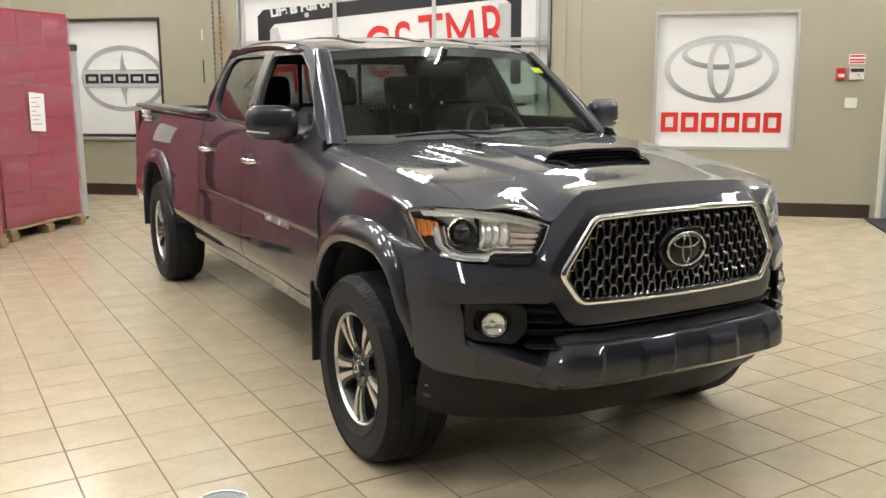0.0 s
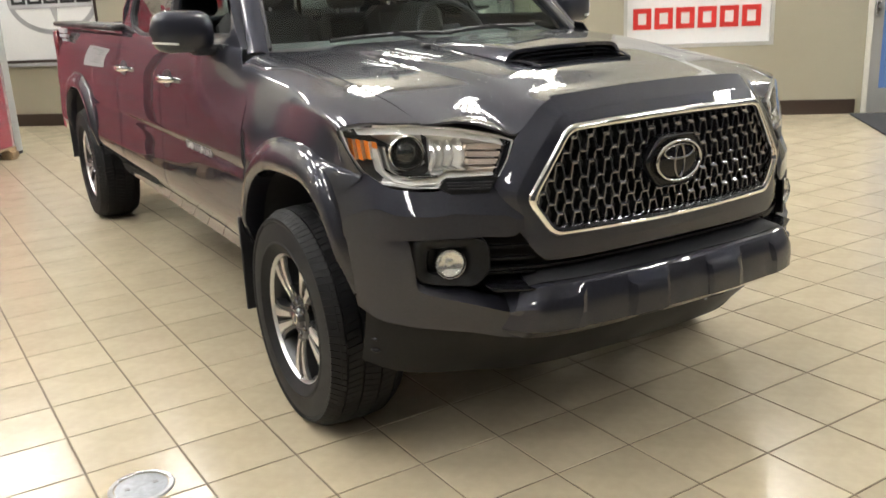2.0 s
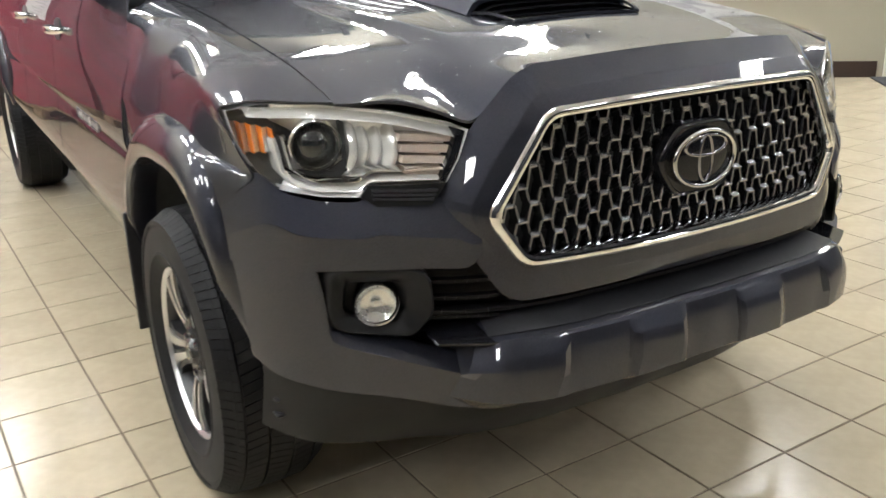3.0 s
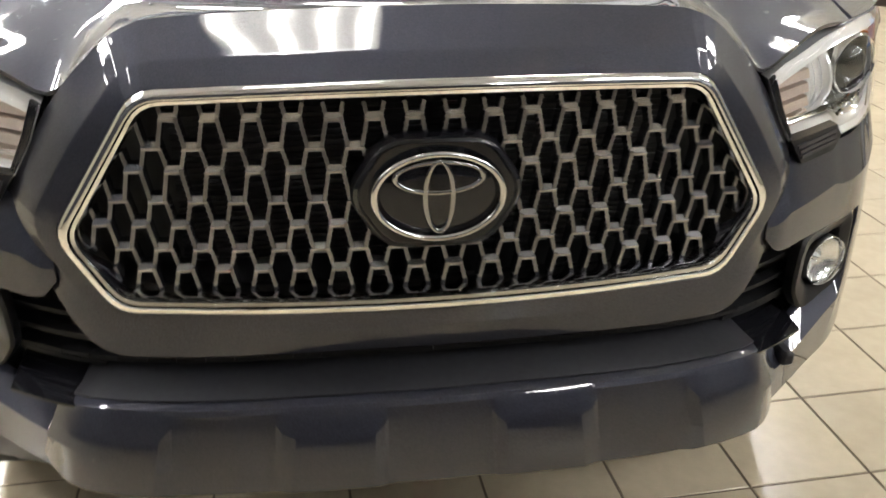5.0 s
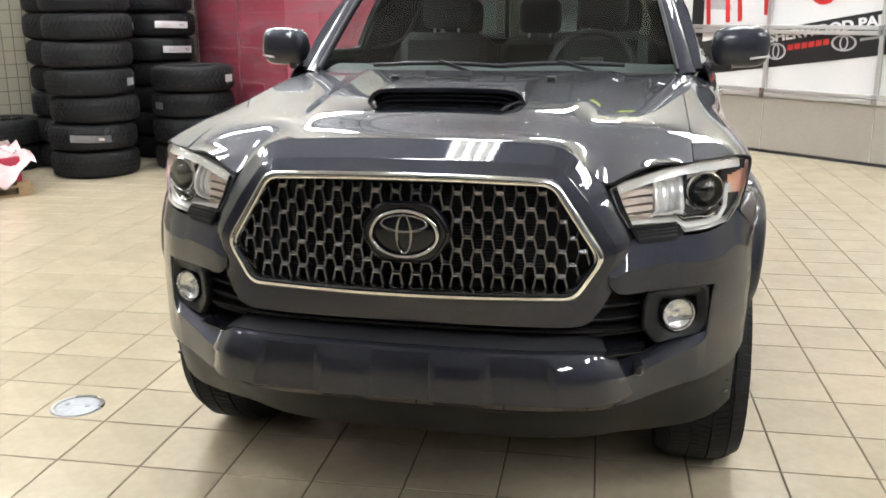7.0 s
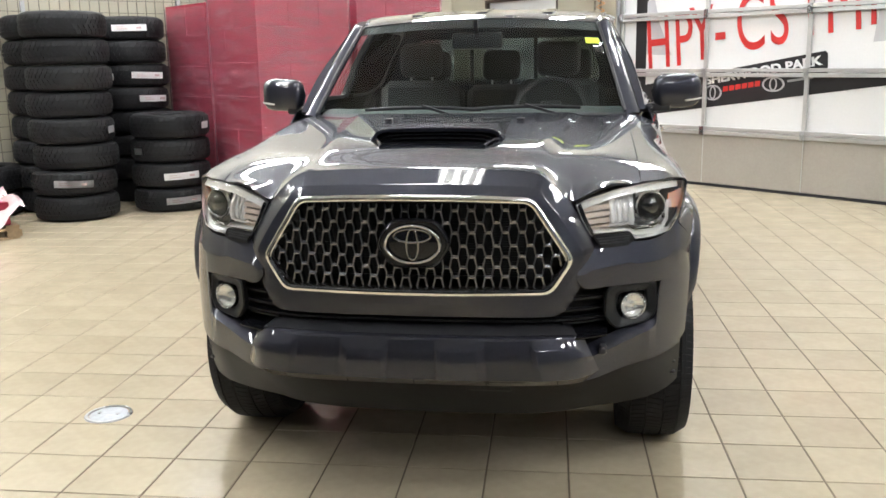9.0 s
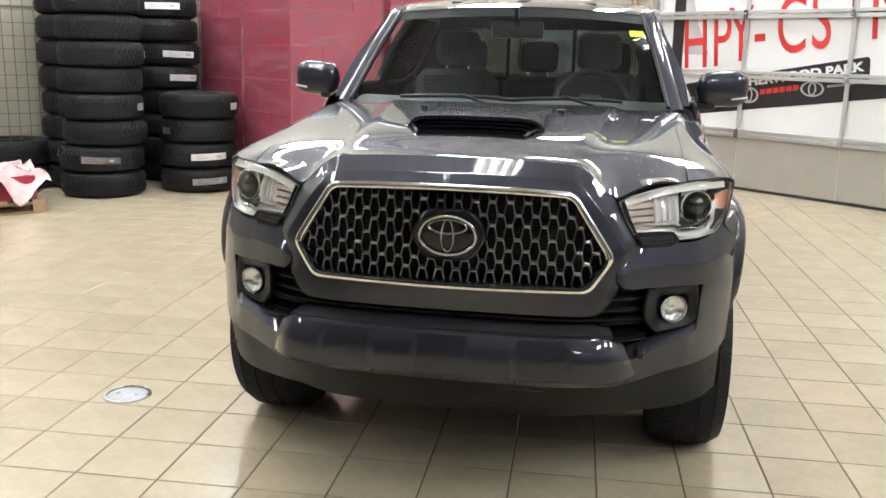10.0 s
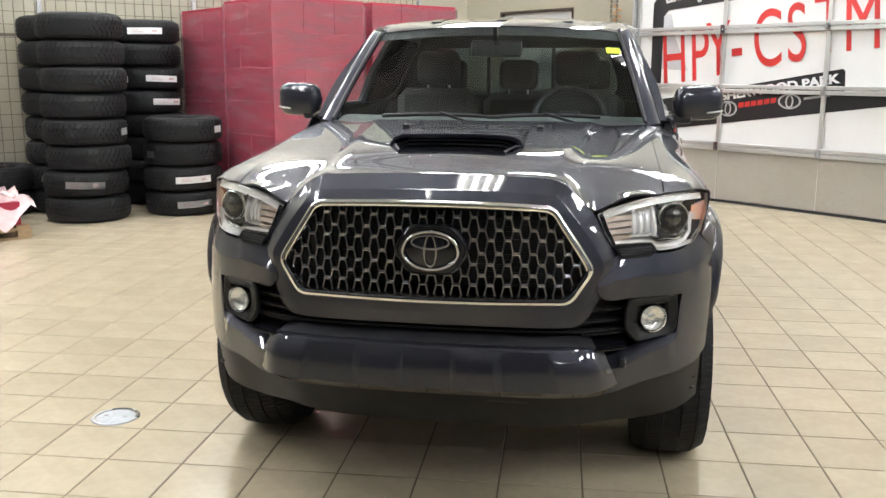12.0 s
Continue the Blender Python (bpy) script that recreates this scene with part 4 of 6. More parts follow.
# chrome ring
go2, gi2 = crown(refine(rounded(gr_out, .030), 10)), crown(refine(rounded(gr_in, .024), 10))
bm = bmesh.new()
prof = [(0, .012), (0, -.0115), (.09, -.0165), (.22, -.0195), (.42, -.0215), (.53, -.0212), (.58, -.012), (.63, -.0165), (.82, -.0155), (1, -.006), (1, .03)]
lv = []
for k, dy in prof:
    lv.append([bm.verts.new((a[0] + (b[0] - a[0]) * k, G(a[0] + (b[0] - a[0]) * k, a[1]) + dy, a[1] + (b[1] - a[1]) * k)) for a, b in zip(go2, gi2)])
for p, q in zip(lv, lv[1:]):
    for i in range(len(go2)):
        j = (i + 1) % len(go2)
        bm.faces.new((p[i], p[j], q[j], q[i]))
grille = part("grille_ring", bm, M_CHROME, truck, "polished chrome six-sided grille ring", smooth=35)


# the grille mesh: short flats joined by steep legs
def inside(x, z, m=.0):
    if not (.786 - m < z < 1.04 + m):
        return False
    w = .470 - (.470 - .360) * (z - .866) / .172 if z > .866 else .470 - (.470 - .415) * (.866 - z) / .083
    return abs(x) < w - .004 + m


bm = bmesh.new()
flats = []
PX = .0515
LEV = [1.058, 1.022, .984, .953, .912, .878, .845, .815, .783, .756]
gy = lambda x, z, d=0: G(x, z) + .022 + d


def clip_bar(p, q, w, dp):
    pts = [(p[0] + (q[0] - p[0]) * k / 6, p[1] + (q[1] - p[1]) * k / 6) for k in range(7)]
    ok = [pt for pt in pts if inside(*pt, .006)]
    if len(ok) > 1:
        a, b = ok[0], ok[-1]
        bar(bm, (a[0], gy(*a, dp), a[1]), (b[0], gy(*b, dp), b[1]), w, .026, up=(0, 1, 0))


for r in range(1, len(LEV)):
    ph = 0 if r % 2 else .5
    for c in range(-11, 12):
        x, z = (c + ph + .53) * PX, LEV[r]
        if inside(x - .011, z) and inside(x + .011, z):
            flats.append((x, gy(x, z), z))
        for s in (-1, 1):
            clip_bar((x + s * .009, z), (x + s * (PX / 2 - .009), LEV[r - 1]), .0052, 0 if r % 2 == 0 else .006)
bf = bmesh.new()
fp = [(.013, -.0048), (-.013, -.0048), (-.013, -.001), (-.006, .0052), (.013, .0052)]
fl_ = [[bf.verts.new((sx * (.0095 if h > 0 else .0125), d, h)) for d, h in fp] for sx in (-1, 1)]
for i in range(5):
    bf.faces.new((fl_[0][i], fl_[0][(i + 1) % 5], fl_[1][(i + 1) % 5], fl_[1][i]))
bf.faces.new(fl_[0]), bf.faces.new(fl_[1])
ME_FLAT = finish(bf, M_FLATS, "mesh_flat", 0)
for p in flats:
    part("mesh_flat", ME_FLAT, None, grille, at=pose(*p))
part("grille_mesh", bm, M_DCHROME, grille, "dark chrome grille mesh", smooth=0)
part("radiator", prism([(x, z) for x, z in gr_in], 0, .01, lambda a, b, h: (a, G(a, b) + .085 + h, b)), M_DARK, grille, "dark radiator behind the mesh", smooth=0)
bm = bmesh.new()
for k in range(30):
    z = .80 + .008 * k
    box(bm, -.34, .34, -.768, -.763, z, z + .003)
part("radiator_core", bm, M_DARK, grille, smooth=0)

# emblem
EX, EZ = .003, .922
ef = lambda a, b, h: (EX + a, G(a, EZ) - .002 - h, EZ + b)



bm = bmesh.new()
eb = rounded([(-.122, 0), (-.072, .077), (.072, .077), (.122, 0), (.072, -.077), (-.072, -.077)], .03)
lv = [[bm.verts.new(ef(x * k, zz * k, h)) for x, zz in eb] for k, h in ((1, -.03), (1, .001), (.97, .006), (.93, .008), (.90, .005))]
for p, q in zip(lv, lv[1:]):
    for j in range(len(eb)):
        bm.faces.new((p[j], p[(j + 1) % len(eb)], q[(j + 1) % len(eb)], q[j]))
bm.faces.new(lv[-1])
part("emblem_base", bm, M_GLOSSB, grille, "gloss black emblem base", smooth=35)


def emblem_ring(o, i, h0, h1, mat=M_CHROME):
    bm = bmesh.new()
    n = 48
    eo, ei = ellipse(*o, n), ellipse(*i, n)
    lv = []
    for k, h in [(0, h0)] + [(.5 - .5 * math.cos(math.pi * q / 8), h1 - .006 + .006 * math.sin(math.pi * q / 8)) for q in range(9)] + [(1, h0)]:
        lv.append([bm.verts.new(ef(a[0] + (b[0] - a[0]) * k, a[1] + (b[1] - a[1]) * k, h)) for a, b in zip(eo, ei)])
    for p, q in zip(lv, lv[1:]):
        for j in range(n):
            bm.faces.new((p[j], p[(j + 1) % n], q[(j + 1) % n], q[j]))
    part("emblem_ring", bm, mat, grille, "chrome oval emblem ring", smooth=50)


part("emblem_lens", lathe([(0, .018), (.045, .0165), (.07, .012), (.083, .008), (.083, .006)], 40, m=Matrix.Translation((EX, G(0, EZ) - .002, EZ)) @ Matrix.Rotation(radians(90), 4, "X") @ Matrix.Diagonal((1, .72, 1, 1))), M_GLOSSB, grille, smooth=60)
emblem_ring((0, 0, .090, .063), (0, 0, .0795, .0535), .006, .021, M_EMBL)
emblem_ring((0, 0, .023, .053), (0, 0, .0135, .044), .010, .0195, M_MIDCH)
emblem_ring((0, .026, .062, .025), (0, .027, .0525, .0165), .010, .019, M_MIDCH)

# ---- hood scoop ----
SCX = .229


def scoop_pt(u, v):
    """u across, v from the lip back."""
    x = SCX * u * (1.05 - .05 * v)
    y = -.335 + .52 * v
    lift = .037 * (1 - abs(u) ** 14) * (1 - v ** 1.8)
    return (x, y - .01 * (1 - abs(u) ** 3) * (1 - v), hood_z(x, y) + lift + .002)


scoop = shell("hood_scoop", scoop_pt, lin(-1, 1, 28), lin(0, 1, 16), M_PAINT, label="body-coloured raised hood scoop", thick=.012, toward=(0, -.1, 1.1))


def scoop_in(u, v):
    """The slanted mouth frame running from the lip down to the hood."""
    x = SCX * u * (.985 - .13 * v)
    y = -.335 - .115 * v
    return (x, y, hood_z(x, y) + (1 - v) * .035 * (1 - abs(u) ** 14) + .004)


bm = bmesh.new()
for p, q in zip([(-1, 0), (-.93, 1), (.93, 1), (1, 0)], [(-.93, 1), (.93, 1), (1, 0), None]):
    if q:
        for k in range(14):
            ua, ub = p[0] + (q[0] - p[0]) * k / 14, p[0] + (q[0] - p[0]) * (k + 1) / 14
            va, vb = p[1] + (q[1] - p[1]) * k / 14, p[1] + (q[1] - p[1]) * (k + 1) / 14
            bar(bm, scoop_in(ua, va), scoop_in(ub, vb), .008, .006)
part("scoop_frame", bm, M_PAINT, scoop, "body-coloured scoop mouth frame", smooth=40)
shell("scoop_duct", lambda u, v: (SCX * .95 * u, -.445 + .26 * v, hood_z(0, -.43) - .008 - .045 * v), lin(-1, 1, 12), lin(0, 1, 6), M_BLACKP, scoop, "black scoop duct", thick=.003, toward=(0, 0, .9))
part("scoop_back", boxes((-.20, .20, -.20, -.19, 1.10, 1.222)), M_DARK, scoop, smooth=0)
for k in range(3):
    v = .22 + .24 * k
    bm = bmesh.new()
    for i in range(12):
        pa, pb = Vector(scoop_in(-.93 + 1.86 * i / 12, v)), Vector(scoop_in(-.93 + 1.86 * (i + 1) / 12, v))
        bar(bm, pa + Vector((0, .03, -.012)), pb + Vector((0, .03, -.012)), .022, .004)
    part("scoop_slat", bm, M_GLOSSB, scoop, smooth=30)

# ---- fenders ----
ARC = (-.07, .40)          # wheel arch, centre in y and z
ARC_R = (3.73, .40)


def arch(a, cy, ry, rz, e=2.5, ef=2.5, rf=None):
    """A point of the arch outline at the angle a (0 = front, 180 = back); rf, ef: its front half."""
    c, s = math.cos(radians(a)), math.sin(radians(a))
    if c > 0 and rf:
        ry, e = rf, ef
    return (cy - ry * math.copysign(abs(c) ** (2 / e), c), ARC[1] + rz * abs(s) ** (2 / e))


def arch_z(y, cy, ry, rz, low, e=2.5, rf=None):
    if y < cy and rf:
        ry, e = rf, 3.5
    t = abs(y - cy) / ry
    return low if t >= 1 else max(low, ARC[1] + rz * (1 - t ** e) ** (1 / e))


taper = curve1([-.62, -.5, -.4, -.2, .05], [.95, 1.0, 1.05, 1.02, 1.0])
f_prof_x = curve1([0, .12, .26, .38, .44, .6, 1.0], [0, .050, .108, .146, .155, .176, .198])
f_prof_d = curve1([0, .12, .26, .38, .44, .6, 1.0], [0, .008, .024, .050, .075, .165, .30])
fend_front = curve1([0, .1, .25, .4, .55, 1.0], [-.60, -.56, -.49, -.445, -.44, -.425])


fend_back = curve1([0, .15, .28, .40, .48, 1.0], [.552, .540, .492, .398, .357, .357])


rear_x = curve1([0, .12, .26, .36, .48, .6, 1.0], [0, .050, .096, .120, .146, .172, .198])
rear_d = curve1([0, .12, .26, .36, .48, .6, 1.0], [0, .006, .048, .095, .155, .225, .33])


fe_x = curve1([0, .15, .28, .36, .45, .55, .62, .8, 1.0], [.703, .76, .822, .866, .858, .843, .838, .864, .886])
fe_z = curve1([0, .15, .28, .36, .45, .55, .62, .8, 1.0], [1.082, 1.083, 1.083, 1.064, 1.010, .955, .935, .90, .858])


def fender_pt(v, u):
    """The fender; its front edge follows the headlamp and the bumper seam."""
    p = Vector(fender_raw(v, u))
    if u < .3:
        e = Vector((fe_x(v), front(fe_x(v), fe_z(v), .002), fe_z(v)))
        p += (e - Vector(fender_raw(v, 0))) * (1 - u / .3) ** 2
    return tuple(p)


def fender_raw(v, u):
    yf = fend_front(v)
    y = yf + (fend_back(v) - yf) * u
    ze = edge_z(y) - .001
    zb = arch_z(y, ARC[0], .475, .56, .60, rf=.375)
    w = max(0.0, min(1.0, (y + .30) / .62))
    w = w * w * (3 - 2 * w)
    vv = min(v, .6)
    dx = f_prof_x(vv) * taper(y) * (1 - w) + rear_x(vv) * w
    dz = f_prof_d(vv) * 1.05 * (1 - w) + rear_d(vv) * w
    x, z = EDGE_X + .003 + dx, ze - dz
    door_x = side_x(z) - tuck(y, z) - .001
    k = max(0.0, min(1.0, y / .34))
    h = max(0.0, min(1.0, (dz - .002) / .045))
    x += max(0.0, door_x - x) * k * k * (3 - 2 * k) * h * h * (3 - 2 * h)
    if v <= .6:
        return (x, y, max(z, min(zb, ze - .02)))
    t = (v - .6) / .4
    z0 = max(z, zb)
    zz = z0 + (min(zb, z0) - z0) * t
    return (x + (side_x(zz) - tuck(y, zz) - x) * t * w + .020 * t * (1 - w) * taper(y), y, zz)


side_x = curve1([.44, .52, .57, .61, .65, .70, .76, .825, .842, .87, .98, 1.10, 1.19, 1.245, 1.27], [.850, .875, .900, .917, .922, .920, .916, .911, .905, .910, .903, .889, .868, .848, .835])


def tuck(y, z):
    """The door tops lean in towards the windscreen."""
    p, q = max(0.0, min(1.0, (z - .95) / .26)), max(0.0, min(1.0, (.95 - y) / .6))
    return .05 * p * p * (3 - 2 * p) * q * q * (3 - 2 * q)


shell("fender", fender_pt, lin(0, 1, 40), lin(0, 1, 34), M_PAINT, label="dark grey front fender", mirror=True, toward=(.3, 0, .6))


def flare_bm(cy, out, inn, a0, a1, xo, pull):
    """A flare between an outer and an inner arch: (back, front, height) of each; pull: how far its front end turns in."""
    bm = bmesh.new()
    rows = []
    for a in lin(a0, a1, 48):
        row = []
        po = arch(a, cy, out[0], out[2], rf=out[1], ef=3.5 if pull else 2.5)
        pi = arch(a, cy, inn[0], inn[2], rf=inn[1], ef=3.5 if pull else 2.5)
        tip = min(1.0, .35 + (a - a0) / 22, .3 + (a1 - a) / 16)
        for k, dx in ((-.04, -.014), (0, .002), (.12, .014), (.34, .033), (.56, .042), (.82, .043), (.95, .036), (1.0, .014), (.97, -.035)):
            y, z = po[0] + (pi[0] - po[0]) * k, po[1] + (pi[1] - po[1]) * k
            w = max(0.0, (.93 - z) / .35) if pull and y < cy else 0.0
            row.append(bm.verts.new((xo + (dx * tip if dx > 0 else dx) - (pull - .02 * k) * min(1.2, w) ** 1.5, y, z)))
        rows.append(row)
    for p, q in zip(rows, rows[1:]):
        for i in range(len(p) - 1):
            bm.faces.new((p[i], p[i + 1], q[i + 1], q[i]))
    for r in (rows[0], rows[-1]):
        bm.faces.new(r)
    return bm


both("wheel_arch_flare", lambda: flare_bm(ARC[0], (.53, .392, .592), (.452, .358, .49), 9, 166, .889, .058), M_PAINT, label="body-coloured wheel arch flare", smooth=32)
both("wheel_arch_flare", lambda: flare_bm(ARC_R[0], (.56, .56, .60), (.485, .485, .50), 14, 166, .905, 0.0), M_PAINT, label="body-coloured wheel arch flare", smooth=32)


def liner_bm(cy):
    bm = bmesh.new()
    rows = []
    for a in lin(8, 180, 30):
        y, z = arch(a, cy, .46, .50, rf=.385 if cy < 1 else None, ef=3.5)
        rows.append([bm.verts.new((x, y, z)) for x in (.885 if y > -.3 else .85, .76, .60, .45)])
    for p, q in zip(rows, rows[1:]):
        for i in range(3):
            bm.faces.new((p[i], p[i + 1], q[i + 1], q[i]))
    bm.faces.new([r[3] for r in rows])
    return bm


for cy in (ARC[0], ARC_R[0]):
    both("wheel_well", lambda: liner_bm(cy), M_DARK, label="black wheel well liner", smooth=30)


# ---- doors and bed sides ----


def side_panel(name, y0, y1, z0, z1, label, mat=None, arc=None, n=24):
    def f(u, v):
        zz = z0 + (z1 - .028 - z0) * v
        k = max(0.0, min(1.0, (zz - 1.06) / .18)) if name == "front_door" else 0.0
        ys = y0 + .19 * k * k * (3 - 2 * k)
        y = ys + (y1 - ys) * u
        lo = arch_z(y, arc, .50, .56, z0) if arc else z0
        drop = .032 * max(0.0, min(1.0, (.95 - y) / .6)) ** 1.5
        z = lo + (z1 - drop - lo) * v
        k = max(0.0, (z - 1.08) / .19)
        return (side_x(z + drop * k) - tuck(y, z), y, z)
    return shell(name, f, lin(0, 1, n), lin(0, 1, 64), mat or M_PAINT, label=label, mirror=True, toward=(.2, (y0 + y1) / 2, .8))


side_panel("front_door", .36, 1.515, .56, 1.268, "dark grey front door", n=8)
side_panel("rear_door", 1.523, 2.42, .56, 1.268, "dark grey rear door", n=8)
side_panel("bed_side", 2.475, 4.62, .56, 1.305, "dark grey cargo bed side", arc=ARC_R[0], n=60)
side_panel("cab_corner", 2.428, 2.462, .56, 1.268, "dark grey cab corner", n=2)
side_panel("rocker", .34, 2.80, .47, .555, "dark grey rocker panel", n=10)


def letters_bm():
    bm = bmesh.new()
    for k in range(6):
        y = .745 + .062 * k
        for a, b, c, d in ((0, .044, .83, .838), (0, .044, .855, .862), (0, .010, .83, .862), (.034, .044, .83, .862)):
            box(bm, .90, .911, y + a, y + b, c, d)
    return bm


both("door_badge", letters_bm, M_SILVER, label="small chrome name badge", smooth=0)


def badge2_bm():
    bm = bmesh.new()
    for k, (a, b, c, d) in enumerate(((4.02, 4.30, 1.215, 1.235), (4.06, 4.12, 1.245, 1.275), (4.15, 4.21, 1.245, 1.275), (4.24, 4.30, 1.245, 1.275), (4.02, 4.2, 1.19, 1.205))):
        box(bm, .875, .898, a, b, c, d)
    return bm


both("bed_decal", badge2_bm, M_LGREYV, label="pale grey decal bars on the bed side", smooth=0)


def handle_bm(y, z):
    bm = bmesh.new()
    rows = []
    for k in range(13):
        t = k / 12
        yy = y - .09 + .18 * t
        o = .044 * math.sin(math.pi * min(1, max(0, t))) ** .45
        r = .013 if 0 < k < 12 else .008
        rows.append([bm.verts.new((side_x(z) + o + r * .6 * math.cos(a), yy, z + r * math.sin(a))) for a in [2 * math.pi * i / 8 for i in range(8)]])
    for p, q in zip(rows, rows[1:]):
        for i in range(8):
            bm.faces.new((p[i], p[(i + 1) % 8], q[(i + 1) % 8], q[i]))
    bm.faces.new(rows[0]), bm.faces.new(rows[-1])
    return bm


# flat black ellipse: the shade in the hollow behind the handle, as colour
def handle_shade_bm(y, z):
    return prism(ellipse(y, z, .075, .038, 24), .001, .003, lambda a, b, h: (side_x(b) + h, a, b))


for y in (1.36, 2.27):
    both("door_handle", lambda: handle_bm(y, 1.10), M_CHROME, label="chrome door handle", smooth=60)
    both("handle_recess", lambda: handle_shade_bm(y + .02, 1.10), M_BLACKP, smooth=0)


def seam_bm(y, z0, z1):
    return sheet(lambda u, v: (side_x(z0 + (z1 - z0) * u) - tuck(y, z0 + (z1 - z0) * u) - .005, y - .004 + .009 * v, z0 + (z1 - z0) * u), lin(0, 1, 24), [0, 1])


for y, z1 in ((.355, 1.06), (1.519, 1.265), (2.424, 1.265), (2.468, 1.27)):
    both("panel_gap", lambda: seam_bm(y, .56, z1), M_DARK, smooth=0)


def flap_bm(y, zl, zh):
    return boxes((.68, .935, y, y + .012, zl, zh), bevel=.004)


both("mud_flap", lambda: flap_bm(.40, .30, .66), M_BLACKP, label="black mud flap")
both("mud_flap", lambda: flap_bm(4.26, .36, .68), M_BLACKP, label="black mud flap")

# ---- cab: roof, pillars, glass ----
belt_x = curve1([.45, .7, 1.0, 2.0, 2.5], [.755, .80, .836, .836, .83])
rail_x = curve1([.9, 1.1, 1.6, 2.3, 2.6], [.595, .632, .665, .655, .64])


def green(y, z):
    """The leaning plane of the side windows."""
    t = (z - 1.262) / (1.66 - 1.262)
    yy = y
    return belt_x(yy) + (rail_x(yy) - belt_x(yy)) * t + .022 * math.sin(math.pi * max(0, min(1, t)))


WIN_F = [(.70, 1.285), (1.49, 1.272), (1.60, 1.645), (1.19, 1.645), (1.02, 1.57), (.76, 1.39)]
WIN_R = [(1.585, 1.268), (2.06, 1.268), (2.27, 1.30), (2.38, 1.37), (2.42, 1.60), (2.34, 1.648), (1.715, 1.65)]
SIDE_O = [(.60, 1.245), (2.47, 1.262), (2.53, 1.48), (2.49, 1.676), (1.18, 1.674), (1.05, 1.645)]


def side_frame_bm():
    bm = bmesh.new()
    loops = [refine(SIDE_O, 12), refine(rounded(WIN_F, .035), 2), refine(rounded(WIN_R, .035), 2)]
    edges = []
    for lp_ in loops:
        vs_ = [bm.verts.new((0, y, z)) for y, z in lp_]
        edges += [bm.edges.new((vs_[i], vs_[(i + 1) % len(vs_)])) for i in range(len(vs_))]
    bmesh.ops.triangle_fill(bm, edges=edges, use_beauty=True)
    ext = bmesh.ops.extrude_face_region(bm, geom=bm.faces[:])
    for v in [g for g in ext["geom"] if isinstance(g, bmesh.types.BMVert)]:
        v.co.x = -.045
    for v in bm.verts:
        v.co.x += green(v.co.y, v.co.z)
    return bm


both("cab_side_frame", side_frame_bm, M_PAINT, label="dark grey window frame and pillars", smooth=30)


def win_trim_bm(w):
    o = refine(rounded(w, .035), 2)
    cy = sum(p[0] for p in o) / len(o)
    cz = sum(p[1] for p in o) / len(o)
    i = [(cy + (y - cy) * .955, cz + (z - cz) * .92) for y, z in o]
    return ring_prism(o, i, -.03, -.004, lambda a, b, h: (green(a, b) + h, a, b))


def pane_bm(w, d=-.022):
    return prism(refine(rounded(w, .035), 2), d, d + .004, lambda a, b, h: (green(a, b) + h, a, b))


for w in (WIN_F, WIN_R):
    both("window_seal", lambda: win_trim_bm(w), M_BLACKP, label="black rubber window seal", smooth=30)
both("rear_door_glass", lambda: pane_bm(WIN_R), M_TINT, label="dark tinted rear door glass", smooth=0)
part("front_door_glass", pane_bm(WIN_F), M_WS, truck, "clear front door glass", smooth=0)


def ws_pt(u, v):
    """Windscreen: u across, v from the cowl up."""
    a = abs(u)
    yb, yt = .505 + .048 * a ** 2, .985 + .045 * a ** 2
    zb, zt = 1.239 - .003 * a ** 2, 1.665 - .03 * a ** 2
    xw = .704 + (.586 - .704) * v
    bow = .014 * math.sin(math.pi * v)
    return (xw * u, yb + (yt - yb) * v - bow * .55, zb + (zt - zb) * v + bow * .6)


ws = shell("windscreen", ws_pt, lin(-1, 1, 36), lin(0, 1, 18), M_WS, label="tinted windscreen", thick=0, toward=(0, 1.5, 1.0))
ws.visible_shadow = False
shell("windscreen_band", lambda u, v: (lambda p: (p[0], p[1] + .004, p[2] - .003))(ws_pt(u, .90 + .1 * v)), lin(-1, 1, 30), lin(0, 1, 3), M_BLACKP, thick=.001, toward=(0, 1.5, 1.0))
shell("cowl", lambda u, v: (lambda p: (p[0] * 1.04, p[1] - .075 * (1 - v) + .01, p[2] - .006 - .012 * (1 - v)))(ws_pt(u, 0)), lin(-1, 1, 30), lin(0, 1, 3), M_BLACKP, label="black plastic cowl", thick=.01, toward=(0, .6, .9))


def pillar_bm():
    bm = bmesh.new()
    rows = []
    for v in lin(-.03, 1.0, 18):
        p = Vector(ws_pt(1, v))
        q = p + Vector((.062 - .012 * v, .062 + .02 * v, .002 + .018 * v))
        m = p.lerp(q, .5) + Vector((.014, -.022, .010))
        rows.append([bm.verts.new(c) for c in (p + Vector((-.01, .02, -.006)), p + Vector((.0, -.012, .003)), p.lerp(m, .55) + Vector((.002, -.010, .004)), m, m.lerp(q, .6) + Vector((.008, -.004, .0)), q, q + Vector((-.05, .02, -.01)))])
    for a, b in zip(rows, rows[1:]):
        for i in range(6):
            bm.faces.new((a[i], a[i + 1], b[i + 1], b[i]))
    bm.faces.new(rows[0]), bm.faces.new(rows[-1])
    return bm


both("windscreen_pillar", pillar_bm, M_PAINT, label="dark grey windscreen pillar", smooth=45)


def pil_seal_bm():
    return tube([Vector(ws_pt(.992, v)) + Vector((0, -.012, .004)) for v in lin(0, 1, 14)], .008)


both("windscreen_seal", pil_seal_bm, M_BLACKP, label="black windscreen seal", smooth=0)


